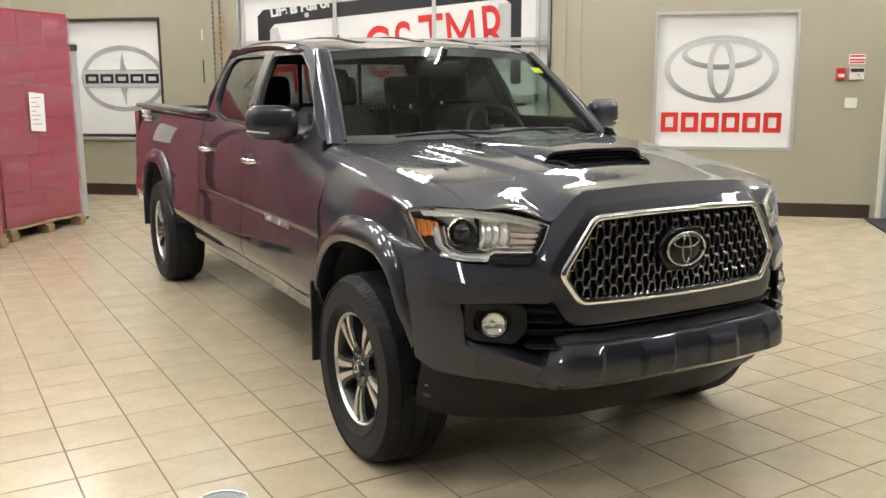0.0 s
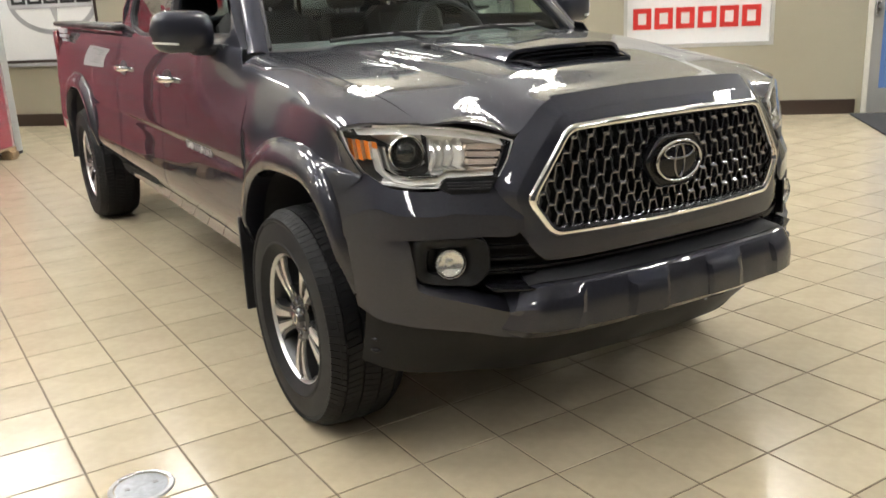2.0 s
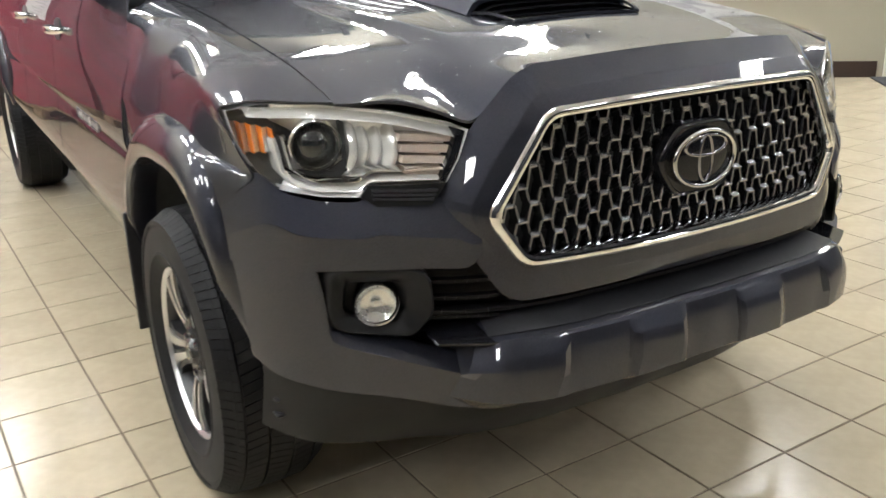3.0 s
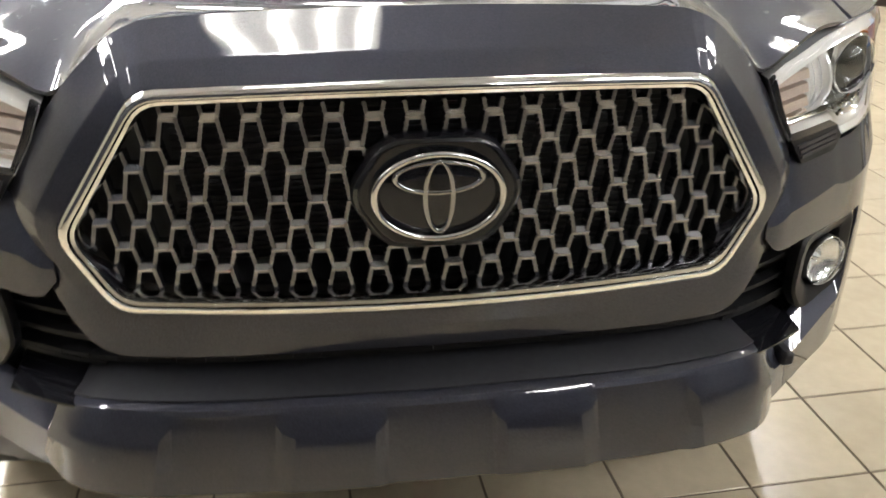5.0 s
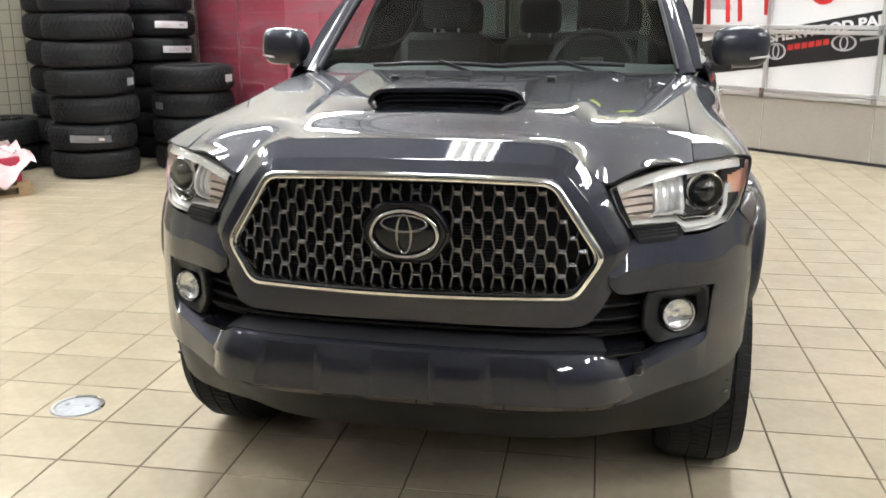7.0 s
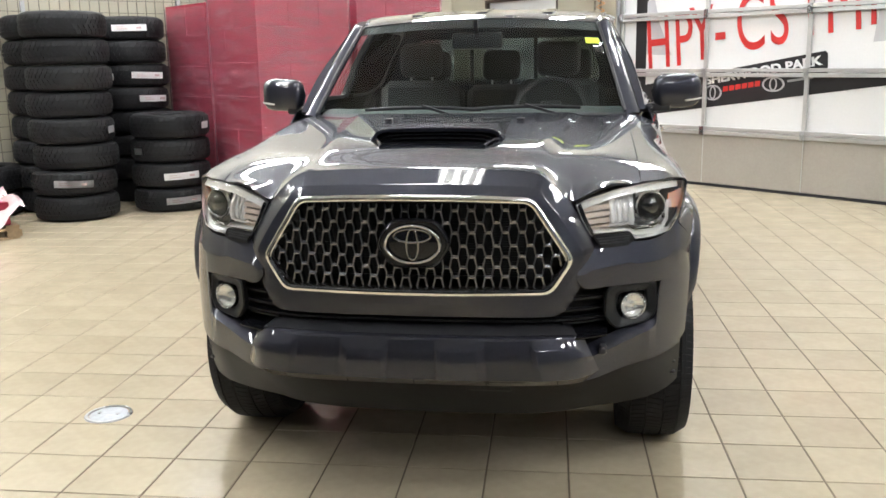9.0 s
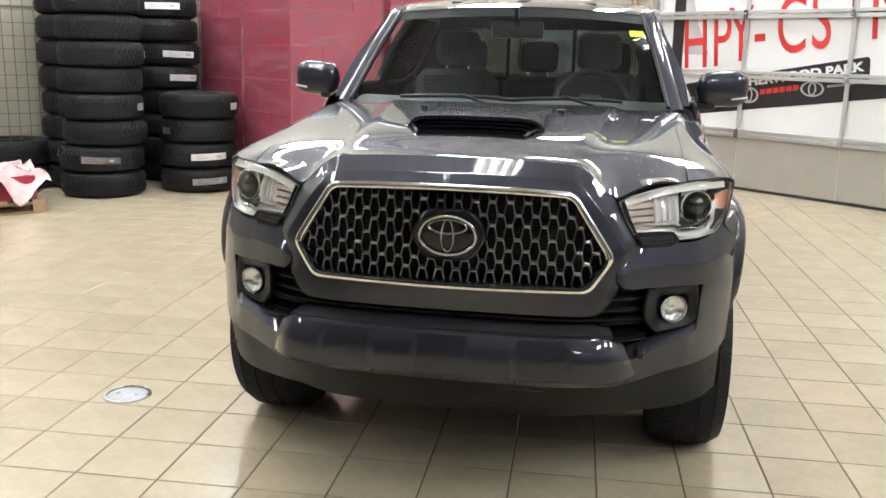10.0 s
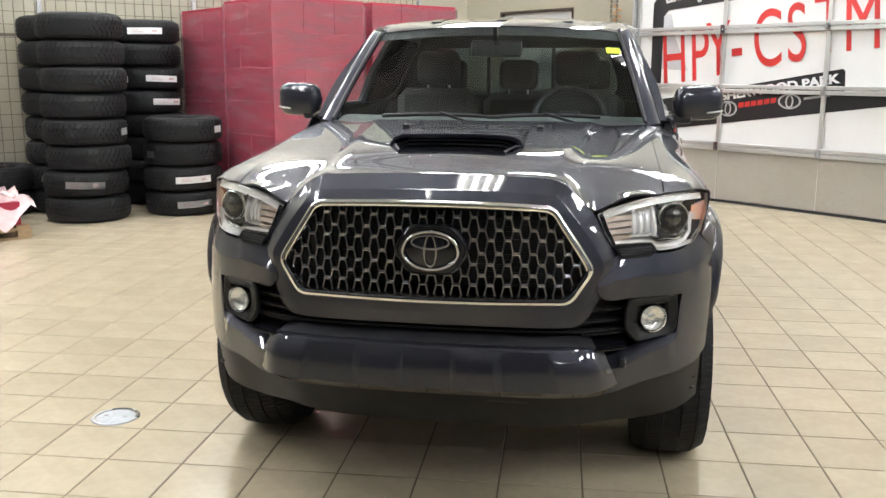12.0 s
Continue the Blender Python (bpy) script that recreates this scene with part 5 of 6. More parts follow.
def roof_pt(u, v):
    a = abs(u)
    yf = ws_pt(u, 1)[1] + .005
    y = yf + (2.56 - .06 * a * a - yf) * v
    xw = .594 + (.668 - .594) * min(1, v * 5) ** .7 - .02 * max(0, v - .7)
    crown = curve1([0, .12, .35, .7, .92, 1.0], [1.668, 1.702, 1.735, 1.738, 1.715, 1.690])(v)
    drop = (.032 - .008 * v) * a ** 2 + .024 * max(0, (a - .86) / .14) ** 2 * min(1, v * 6)
    return (xw * u * (1 + .015 * max(0, (a - .9) / .1)), y, crown - drop)


shell("roof", roof_pt, lin(-1, 1, 40), lin(0, 1, 40), M_PAINT, label="dark grey roof with shallow ribs", thick=.02, toward=(0, 1.6, 1.2))
for x in (-.33, 0, .33):
    bm = bmesh.new()
    pts = [(x / .64, v) for v in lin(.12, .95, 20)]
    for p, q in zip(pts, pts[1:]):
        bar(bm, Vector(roof_pt(*p)) + Vector((0, 0, .001)), Vector(roof_pt(*q)) + Vector((0, 0, .001)), .05, .008)
    part("roof_rib", bm, M_PAINT, truck, smooth=50)
both("roof_rail_seam", lambda: (lambda bm: [bar(bm, Vector(roof_pt(.93, a)) + Vector((0, 0, .0)), Vector(roof_pt(.93, b)) + Vector((0, 0, .0)), .012, .006) for a, b in zip(lin(.03, .97, 20), lin(.03, .97, 20)[1:])] and bm)(bmesh.new()), M_BLACKP, label="black roof drip seam", smooth=0)

# rear cab wall with a sliding window
rw = lambda a, b, h: (a, 2.50 + h, b)
rear_o = [(-.80, .60), (.80, .60), (.825, 1.262), (.80, 1.40), (.64, 1.69), (-.64, 1.69), (-.80, 1.40), (-.825, 1.262)]
rear_i = [(-.60, 1.30), (.60, 1.30), (.62, 1.34), (.62, 1.40), (.55, 1.60), (-.55, 1.60), (-.62, 1.40), (-.62, 1.34)]
part("cab_rear_wall", ring_prism(refine(rear_o, 4), refine(rear_i, 4), 0, .03, rw), M_PAINT, truck, "dark grey cab rear wall", smooth=30)
part("rear_window", prism(rear_i, .01, .014, rw), M_REARG, truck, "sliding rear cab window", smooth=0)
for x in (-.21, .21):
    part("window_bar", boxes((x - .012, x + .012, 2.49, 2.508, 1.31, 1.60)), M_BLACKP, truck, "black sliding window frame", smooth=0)

# ---- interior ----
shell("dashboard", lambda u, v: (.72 * u, .52 + .42 * v + .13 * u * u, 1.213 + .03 * math.sin(math.pi * v) - .09 * max(0, v - .75) * 4 + .025 * math.exp(-((u - .5) * 4) ** 2) * v), lin(-1, 1, 30), lin(0, 1, 12), M_DASH, label="charcoal dashboard", thick=.05, toward=(0, .8, .8))
part("cabin_floor", boxes((-.78, .78, .45, 2.5, .62, .66)), M_DASH, truck, smooth=0)
part("dash_front", boxes((-.74, .74, .84, .90, .66, 1.18), bevel=.01), M_DASH, truck, smooth=0)


def seat(x, y, w=.46, hb_=.47, hz=1.375):
    s = bpy.data.objects.new("seat", None)
    scene.collection.objects.link(s)
    s.parent = truck
    part("cushion", boxes((x - w / 2, x + w / 2, y - .5, y, .80, .97), bevel=.05), M_SEAT, s)
    bm = boxes((x - w / 2 + .01, x + w / 2 - .01, -.07, .07, 0, hb_), bevel=.05)
    bmesh.ops.transform(bm, matrix=pose(0, y - .02, .90, -14), verts=bm.verts)
    part("backrest", bm, M_SEAT, s)
    bm = bmesh.new()
    box(bm, x - .12, x + .12, -.05, .05, 0, .19, bevel=.045, seg=3)
    bmesh.ops.transform(bm, matrix=pose(0, y + .12, hz, -8), verts=bm.verts)
    part("headrest", bm, M_SEAT, s)
    bm = bmesh.new()
    for d in (-.06, .06):
        bar(bm, (x + d, y + .11, hz - .08), (x + d, y + .12, hz + .03), .012)
    part("headrest_post", bm, M_STEEL, s, smooth=0)
    return s


for x in (-.38, .38):
    seat(x, 1.42)
for x in (-.45, 0, .45):
    s = seat(x, 2.22, .45, .42, 1.335)
sw_ = part("steering_wheel", (lambda bm: bm)(lathe([(.175 + .014 * math.cos(2 * math.pi * i / 8), .014 * math.sin(2 * math.pi * i / 8)) for i in range(9)], 36, m=pose(.36, .98, 1.215, 62, 0, 0))), M_BLACKP, truck, "black steering wheel")
part("wheel_spokes", (lambda bm: bm)(boxes((-.17, .17, -.02, .02, -.01, .01), (-.02, .02, -.16, 0, -.01, .01), (-.05, .05, -.05, .05, -.02, .02), bevel=.006)), M_BLACKP, sw_, at=pose(.36, .98, 1.215, 62, 0, 0))
bm = bmesh.new()
box(bm, -.125, .125, -.02, .02, -.04, .04, bevel=.018, seg=2, m=pose(.0, .97, 1.56, 0, 0, 0))
mirror_in = part("rear_view_mirror", bm, M_BLACKP, truck, "black rear-view mirror")
part("mirror_stalk", bar(bmesh.new(), (0, .93, 1.60), (0, .90, 1.66), .02), M_BLACKP, mirror_in, smooth=0)
# sticker, wipers
p0 = Vector(ws_pt(.895, .80)) + Vector((0, .006, -.004))
bm = bmesh.new()
q = [Vector(ws_pt(a, b)) + Vector((0, -.003, .003)) for a, b in ((.85, .715), (.955, .72), (.955, .79), (.85, .785))]
part("window_sticker", prism([(0, 0), (1, 0), (1, 1), (0, 1)], 0, 1, lambda a, b, h: tuple((q[0] * (1 - a) + q[1] * a) * (1 - b) + (q[3] * (1 - a) + q[2] * a) * b + Vector((0, -.001, .001)) * h)), M_YEL, truck, "small yellow-green sticker on the windscreen", smooth=0)


def wiper(u0, u1, v0, v1, piv):
    bm = tube([Vector(ws_pt(u0 + (u1 - u0) * a, v0 + (v1 - v0) * a + .02 * math.sin(math.pi * a))) + Vector((0, -.014, .012)) for a in lin(0, 1, 12)], .008)
    w = part("wiper", bm, M_BLACKP, truck, "black windscreen wiper", smooth=0)
    pm = Vector(ws_pt((u0 + u1) / 2, (v0 + v1) / 2 + .02)) + Vector((0, -.02, .02))
    part("wiper_arm", bar(bmesh.new(), Vector(ws_pt(piv, -.05)) + Vector((0, -.03, .01)), pm, .014, .012), M_BLACKP, w, smooth=0)


wiper(-.66, .10, .012, .004, -.05)
wiper(.02, .72, .004, .02, .62)
# washer nozzles on the hood
for x in (-.27, .27):
    part("washer_nozzle", boxes((x - .015, x + .015, .10, .135, hood_z(x, .12), hood_z(x, .12) + .012), bevel=.004), M_BLACKP, truck)


# ---- door mirrors ----
def mirror_bm():
    bm = bmesh.new()
    rows = []
    for k in range(17):
        t = k / 16
        x = .828 + .234 * t
        r = (1 - abs(2 * t - 1) ** 5) ** .5 if 0 < k < 16 else .0
        cz = 1.312 + .006 * t
        hz, hy = .078 * r + .002, (.075 - .02 * t) * r + .002
        ring = []
        for i in range(20):
            a = 2 * math.pi * i / 20
            c, s = math.cos(a), math.sin(a)
            ee = .68
            yy = .80 + .05 * t + hy * math.copysign(abs(c) ** ee, c) * (1.0 if c < 0 else .45)
            ring.append(bm.verts.new((x, yy, cz + hz * math.copysign(abs(s) ** ee, s))))
        rows.append(ring)
    for p, q in zip(rows, rows[1:]):
        for i in range(20):
            bm.faces.new((p[i], p[(i + 1) % 20], q[(i + 1) % 20], q[i]))
    bm.faces.new(rows[0]), bm.faces.new(rows[-1])
    return bm


def mirror_base_bm():
    bm = bmesh.new()
    box(bm, .79, .915, .76, .85, 1.222, 1.262, bevel=.012, seg=2)
    box(bm, .775, .83, .70, .95, 1.225, 1.262, bevel=.01)
    return bm


def mirror_signal_bm():
    bm = bmesh.new()
    for k in range(6):
        t0, t1 = .4 + k / 10, .4 + (k + 1) / 10
        pa = (.93 + .125 * t0, .732 + .05 * t0 + .05 * t0 ** 3, 1.268 + .012 * t0)
        pb = (.93 + .125 * t1, .732 + .05 * t1 + .05 * t1 ** 3, 1.268 + .012 * t1)
        bar(bm, pa, pb, .012, .007)
    return bm


for s in (1, -1):
    def flip(bm):
        if s < 0:
            bmesh.ops.scale(bm, vec=(-1, 1, 1), verts=bm.verts)
        return bm
    mo = part("door_mirror", flip(mirror_bm()), M_PAINT, truck, "dark grey door mirror", smooth=60)
    part("mirror_arm", flip(mirror_base_bm()), M_BLACKP, mo, "black mirror arm")
    part("turn_signal", flip(mirror_signal_bm()), M_LAMPIN, mo, "clear turn signal strip", smooth=50)
    part("mirror_glass", flip(prism(ellipse(.95, 1.318, .09, .06, 24), .835, .838, lambda a, b, h: (a, h + .035 * (a - .845) / .215, b))), M_CHROME, mo, smooth=0)


# ---- headlamps ----
HL = [(.497, 1.028), (.530, 1.044), (.621, 1.066), (.730, 1.078), (.810, 1.077), (.858, 1.060), (.850, 1.0), (.832, .950), (.803, .916), (.745, .907), (.688, .906), (.672, .926), (.608, .928), (.548, .930), (.520, .975)]


def lamp_bm(depth0, depth1, shrink=1.0, pts=HL):
    cx = sum(p[0] for p in pts) / len(pts)
    cz = sum(p[1] for p in pts) / len(pts)
    o = refine([(cx + (x - cx) * shrink, cz + (z - cz) * shrink) for x, z in pts], 3)
    bm = bmesh.new()
    n = len(o)
    L = []
    for k, d in ((1.0, depth0 + .006), (.985, depth0 - .003), (.955, depth1), (.89, depth1 - .004), (.45, depth1 - .006)):
        L.append([bm.verts.new((cx + (x - cx) * k, front(cx + (x - cx) * k, cz + (z - cz) * k, d), cz + (z - cz) * k)) for x, z in o])
    for A, B in zip(L, L[1:]):
        for i in range(n):
            bm.faces.new((A[i], A[(i + 1) % n], B[(i + 1) % n], B[i]))
    bm.faces.new(L[-1])
    return bm


def lamp_tray_bm():
    pts = refine(HL, 3)
    cx, cz = .69, .995
    bm = bmesh.new()
    n = len(pts)
    L = []
    for k, d in ((1.0, .002), (.97, .034), (.6, .056), (.2, .058)):
        row = []
        for x, z in pts:
            xx, zz = cx + (x - cx) * k, cz + (z - cz) * k
            w = max(0.0, min(1.0, (xx - .76) / .06)) if k < 1 else 0.0
            row.append(bm.verts.new((xx, front(xx, zz, d + .09 * w * w * (3 - 2 * w)), zz)))
        L.append(row)
    for A, B in zip(L, L[1:]):
        for i in range(n):
            bm.faces.new((A[i], A[(i + 1) % n], B[(i + 1) % n], B[i]))
    bm.faces.new(L[-1])
    return bm


def lamp_bezel_bm(wd=.0054, shift=0.0):
    """The bright light bar along the outer and lower edge, with the step."""
    path = [(.548, .942), (.608, .940), (.664, .938), (.686, .920), (.745, .919), (.776, .927), (.792, .952), (.796, 1.012)]
    path = [(x - shift * .9 * (1 if x > .77 else .2), zz + shift * (1 if x < .78 else .3)) for x, zz in path]
    bm = bmesh.new()
    rows = []
    for i, p in enumerate(path):
        q0, q1 = path[max(0, i - 1)], path[min(len(path) - 1, i + 1)]
        d = Vector((q1[0] - q0[0], q1[1] - q0[1])).normalized()
        nn = Vector((-d.y, d.x)) * wd
        rows.append([bm.verts.new((p[0] + s * nn.x, front(p[0] + s * nn.x, p[1] + s * nn.y, dd), p[1] + s * nn.y)) for s, dd in ((-1, .010), (-.7, .007), (1, .023), (1, .05), (-1, .05))])
    for a, b in zip(rows, rows[1:]):
        for k in range(5):
            bm.faces.new((a[k], a[(k + 1) % 5], b[(k + 1) % 5], b[k]))
    bm.faces.new(rows[0]), bm.faces.new(rows[-1])
    return bm


def lamp_top_bm():
    """The pale reflector lip along the upper edge."""
    return sheet(lambda u, v: (lambda x, z: (x, front(x, z, .036 - .030 * v), z))(.515 + .315 * u, curve1([0, .1, .35, .7, 1], [1.028, 1.038, 1.057, 1.068, 1.066])(u) - .016 * v), lin(0, 1, 20), lin(0, 1, 3))


def amber_row_bm(k):
    z = .947 + .020 * k
    return prism([(.548 - .010 * k, z - .003), (.606, z), (.602, z + .0135), (.545 - .010 * k, z + .011)], .018, .06, lambda a, b, h: (a, front(a, b, h), b))


def facets_bm():
    """A bright bowl of upright flutes between the turn signal and the projector."""
    us, vs = lin(0, 1, 40), lin(0, 1, 12)

    def f(u, v):
        x, z = .606 + .076 * u - .012 * (v - .5), .944 + .092 * v
        flute = abs(math.sin(math.pi * u * 4))
        return (x, front(x, z, .046 - .012 * flute + .030 * (2 * v - 1) ** 2 - .02 * (2 * u - 1) ** 2), z)
    return sheet(f, us, vs)


def disc(x, z, r, d, dome=.02, n=28):
    ang = math.degrees(math.atan2(F_plan(x + .03) - F_plan(x - .03), .06))
    return lathe([(0, dome), (r * .5, dome * .8), (r * .85, dome * .35), (r, 0), (r * 1.0, -.03)], n, m=Matrix.Translation((x, front(x, z, d), z)) @ Matrix.Rotation(radians(ang * .5), 4, "Z") @ Matrix.Rotation(radians(90), 4, "X"))


def tube_ring(x, z, r, d, w):
    ang = math.degrees(math.atan2(F_plan(x + .03) - F_plan(x - .03), .06))
    return lathe([(r, -.03), (r, .004), (r - w * .4, .008), (r - w, .002), (r - w, -.03)], 32, m=Matrix.Translation((x, front(x, z, d), z)) @ Matrix.Rotation(radians(ang * .5), 4, "Z") @ Matrix.Rotation(radians(90), 4, "X"))


def marker_bm(step):
    """An added sawtooth behind the lens: amber faces turned to the side for the bulb's reflection, or the bright steps
    between them.
    """
    bm = bmesh.new()
    for i in range(5):
        x0, y0 = .797 + .0132 * i, front(.797, 1.0, .012) + .024 * i
        p, q = (x0, y0), (x0 + .0010, y0 + .030)
        if step:
            p, q = q, (x0 + .0132, y0 + .024)
        lo, hi = .984 - .003 * i, 1.030 + .002 * i
        f = [bm.verts.new((x, y + .25 * (z - 1.0), z)) for (x, y), z in ((p, lo), (q, lo), (q, hi), (p, hi))]
        f += [bm.verts.new(v.co + Vector((-.0012, .0006, 0))) for v in f]
        bm.faces.new(f[:4]), bm.faces.new(f[7:3:-1])
        for k in range(4):
            bm.faces.new((f[k], f[(k + 1) % 4], f[4 + (k + 1) % 4], f[4 + k]))
    return bm


for s in (1, -1):
    def flip(bm):
        if s < 0:
            bmesh.ops.scale(bm, vec=(-1, 1, 1), verts=bm.verts)
        return bm
    hl = part("headlamp", flip(lamp_tray_bm()), M_LAMPIN, truck, "clear headlamp with chrome reflectors", smooth=50)
    part("lamp_housing", flip(prism([(x, z) for x, z in refine(HL, 2)], .064, .07, lambda a, b, h: (a, front(a, b, h), b))), M_DARK, hl, smooth=0)
    part("light_guide", flip(lamp_bezel_bm()), M_GUIDE, hl, "pale stepped light guide", smooth=40)
    part("chrome_strip", flip(lamp_bezel_bm(.004, .016)), M_CHROME, hl, "thin chrome strip", smooth=40)
    part("projector_ring", flip(tube_ring(.735, 1.0, .051, .022, .008)), M_CHROME, hl, smooth=40)
    part("projector_shroud", flip(tube_ring(.735, 1.0, .043, .028, .006)), M_MIDCH, hl, smooth=40)
    part("projector_lens", flip(disc(.735, 1.0, .038, .032, .026)), M_LENS, hl, "dark glass projector lens", smooth=60)
    part("upper_lip", flip(lamp_top_bm()), M_GUIDE, hl, "pale reflector lip", smooth=50)
    part("reflector_facets", flip(facets_bm()), M_STEP, hl, smooth=0)
    for k in range(4):
        part("turn_segment", flip(amber_row_bm(k)), M_AMBER2, hl, "turn signal rib, peach for the bulb it mirrors", smooth=0)
    # black strip put in for the shaded gap between lamp and grille frame
    part("gap_strip", flip(prism([(.502, 1.025), (.514, 1.030), (.533, .982), (.556, .936), (.548, .932), (.521, .976)], .004, .05, lambda a, b, h: (a, front(a, b, h), b))), M_GLOSSB, hl, "black strip for the dark gap beside the grille frame", smooth=0)
    part("dark_bezel", flip(prism([(.678, 1.040), (.688, 1.046), (.689, .968), (.715, .950), (.772, .950), (.790, .972), (.79, .955), (.76, .936), (.70, .934), (.684, .95)], .044, .050, lambda a, b, h: (a, front(a, b, h), b))), M_MASK, hl, smooth=0)
    part("marker_steps", flip(marker_bm(True)), M_STEP, hl, smooth=0)
    part("side_marker", flip(marker_bm(False)), M_AMBER, hl, "amber side marker", smooth=0)
    ln = part("lens", flip(lamp_bm(.0, -.006)), M_CLEAR, hl, "clear outer lens", smooth=60)
    ln.visible_shadow = False


# ---- front bumper ----
def lamp_slot_bm(k):
    z = .902 + .008 * k
    return prism([(.575 - .004 * k, z), (.668, z), (.668, z + .005), (.573 - .004 * k, z + .005)], -.008, .03, lambda a, b, h: (a, front(a, b, h), b))


both("lamp_recess", lambda: prism([(.549, .934), (.606, .931), (.671, .929), (.686, .907), (.664, .890), (.577, .893)], -.004, .02, lambda a, b, h: (a, front(a, b, h), b)), M_VAL, label="black recess under the headlamp", smooth=0)
for k in range(3):
    both("lamp_slot", lambda: lamp_slot_bm(k), M_BLACKP, smooth=0)
def bumper_upper(u, v):
    """Painted band below the headlamp, from the grille frame out to the arch flare."""
    x = .505 + (.886 - .505) * u
    top = curve1([.505, .575, .66, .69, .79, .83, .87, .925], [.835, .915, .918, .897, .908, .944, .892, .80])(x)
    low = curve1([.505, .53, .60, .76, .80, .925], [.800, .775, .773, .765, .76, .76])(x)
    mid = min(.832 + .02 * (x - .55) / .3, (low + top) / 2)
    z = low + (mid - low) * v / .5 if v < .5 else mid + (top - mid) * (v - .5) / .5
    k = -.014 * (z - low) / (mid - low) if v < .5 else -.014 + .30 * (z - mid)
    return (x, front(x, z, k * max(0.0, min(1, (.90 - x) / .06, (x - .49) / .05))), z)


shell("bumper", bumper_upper, lin(0, 1, 40), lin(0, .47, 9) + [.49, .5, .51] + lin(.53, 1, 10), M_PAINT, label="body-coloured bumper beside the grille", mirror=True, toward=(.3, .2, .8), smooth=24)


low_edge = curve1([.50, .573, .643, .758, .80, .84, .872], [.476, .483, .497, .508, .514, .524, .555])


def bumper_low(x, v):
    """Lower bumper: a blade under the fog lamp with a chamfered top, rising into the full corner."""
    s = max(0.0, min(1.0, (x - .756) / .02))
    top = min(.664, .578 + (.664 - .578) * (max(0, x - .50) / .265) ** 1.15)
    top += (.772 - top) * s * s * (3 - 2 * s)
    x += .012 * s * v * max(0, x - .80) / .07
    z = low_edge(x) + (top - low_edge(x)) * v
    c = 1 - max(0.0, min(1.0, (x - .738) / .024))
    k = (-.012 * v / .70 if v < .70 else -.012 + .052 * (v - .70) / .30) * c - .003 * math.sin(math.pi * v) * (1 - c)
    return (x, front(x, z, k - .008 * max(0, (.70 - x) / .2)), z)


shell("lower_bumper", bumper_low, lin(.45, .73, 16) + [.735 + .003 * i for i in range(16)] + lin(.784, .872, 8), lin(0, .68, 9) + [.70, .72, .86, 1.0], M_PAINT, label="body-coloured lower bumper with a chamfered blade", mirror=True, toward=(.3, .2, .6), smooth=16)
# dark intake between grille and centre bar
shell("lower_intake", lambda u, v: (.76 * u, front(.76 * u, .6, .10 - .02 * v), .54 + .23 * v), lin(-1, 1, 30), lin(0, 1, 6), M_VAL, label="black lower intake", toward=(0, .5, .65))
shell("intake_shelf", lambda u, v: (.60 * u, front(.60 * u, .6, -.03 + .12 * v), .628 + .012 * v), lin(-1, 1, 30), lin(0, 1, 4), M_GLOSSB, label="glossy black intake shelf", toward=(0, -.6, .3))
for z in (.672,):
    bm = bmesh.new()
    for a, b in zip(lin(-.60, .60, 30), lin(-.60, .60, 30)[1:]):
        bar(bm, (a, front(a, z, .05), z), (b, front(b, z, .05), z), .03, .007)
    part("intake_slat", bm, M_VAL, truck, smooth=40)


def side_slat_bm(z):
    bm = bmesh.new()
    for a, b in zip(lin(.46, .61, 8), lin(.46, .61, 8)[1:]):
        bar(bm, (a, front(a, z, .05), z), (b, front(b, z, .05), z), .02, .007)
    return bm


for z in (.66, .70, .735):
    both("side_slat", lambda: side_slat_bm(z), M_VAL, smooth=40)
FB = [(.597, .752), (.614, .770), (.752, .764), (.762, .672), (.742, .640), (.628, .632), (.594, .680)]


def fog_bezel_bm():
    o = refine(rounded(FB, .018), 1)
    cx, cz = .68, .698
    bm = bmesh.new()
    L = []
    for k, d in ((1.10, .03), (1.05, .007), (1.01, .003), (.98, .001), (.92, .003), (.66, .016), (.60, .024), (.55, .045)):
        L.append([bm.verts.new((cx + (x - cx) * k, front(cx + (x - cx) * k, cz + (z - cz) * k, d), cz + (z - cz) * k)) for x, z in o])
    n = len(o)
    for A, B in zip(L, L[1:]):
        for i in range(n):
            bm.faces.new((A[i], A[(i + 1) % n], B[(i + 1) % n], B[i]))
    bm.faces.new(L[-1])
    return bm


for s in (1, -1):
    def flip(bm):
        if s < 0:
            bmesh.ops.scale(bm, vec=(-1, 1, 1), verts=bm.verts)
        return bm
    fz = part("fog_lamp_bezel", flip(fog_bezel_bm()), M_VAL, truck, "matt black fog lamp surround", smooth=40)
    fl = part("fog_lamp", flip(tube_ring(.680, .698, .045, .010, .004)), M_CHROME, fz, "round clear fog lamp", smooth=40)
    part("reflector", flip(lathe([(.039, .002), (.03, -.008), (.012, -.012), (.006, -.004), (0, -.003)], 24, m=Matrix.Translation((.680, front(.68, .698, .012), .698)) @ Matrix.Rotation(radians(20), 4, "Z") @ Matrix.Rotation(radians(90), 4, "X"))), M_FOGR, fl, smooth=40)
    part("lens", flip(disc(.680, .698, .040, .006, .008)), M_CLEAR, fl, smooth=60).visible_shadow = False


# centre bar: flat shelf, chamfered spans between flush blocks along its upper edge
def bar_block(x):
    a = abs(x)
    for c in (.0, .30):
        if abs(a - c) < .072:
            return 1.0
        if abs(a - c) < .086:
            return 1 - (abs(a - c) - .072) / .014
    return 0.0


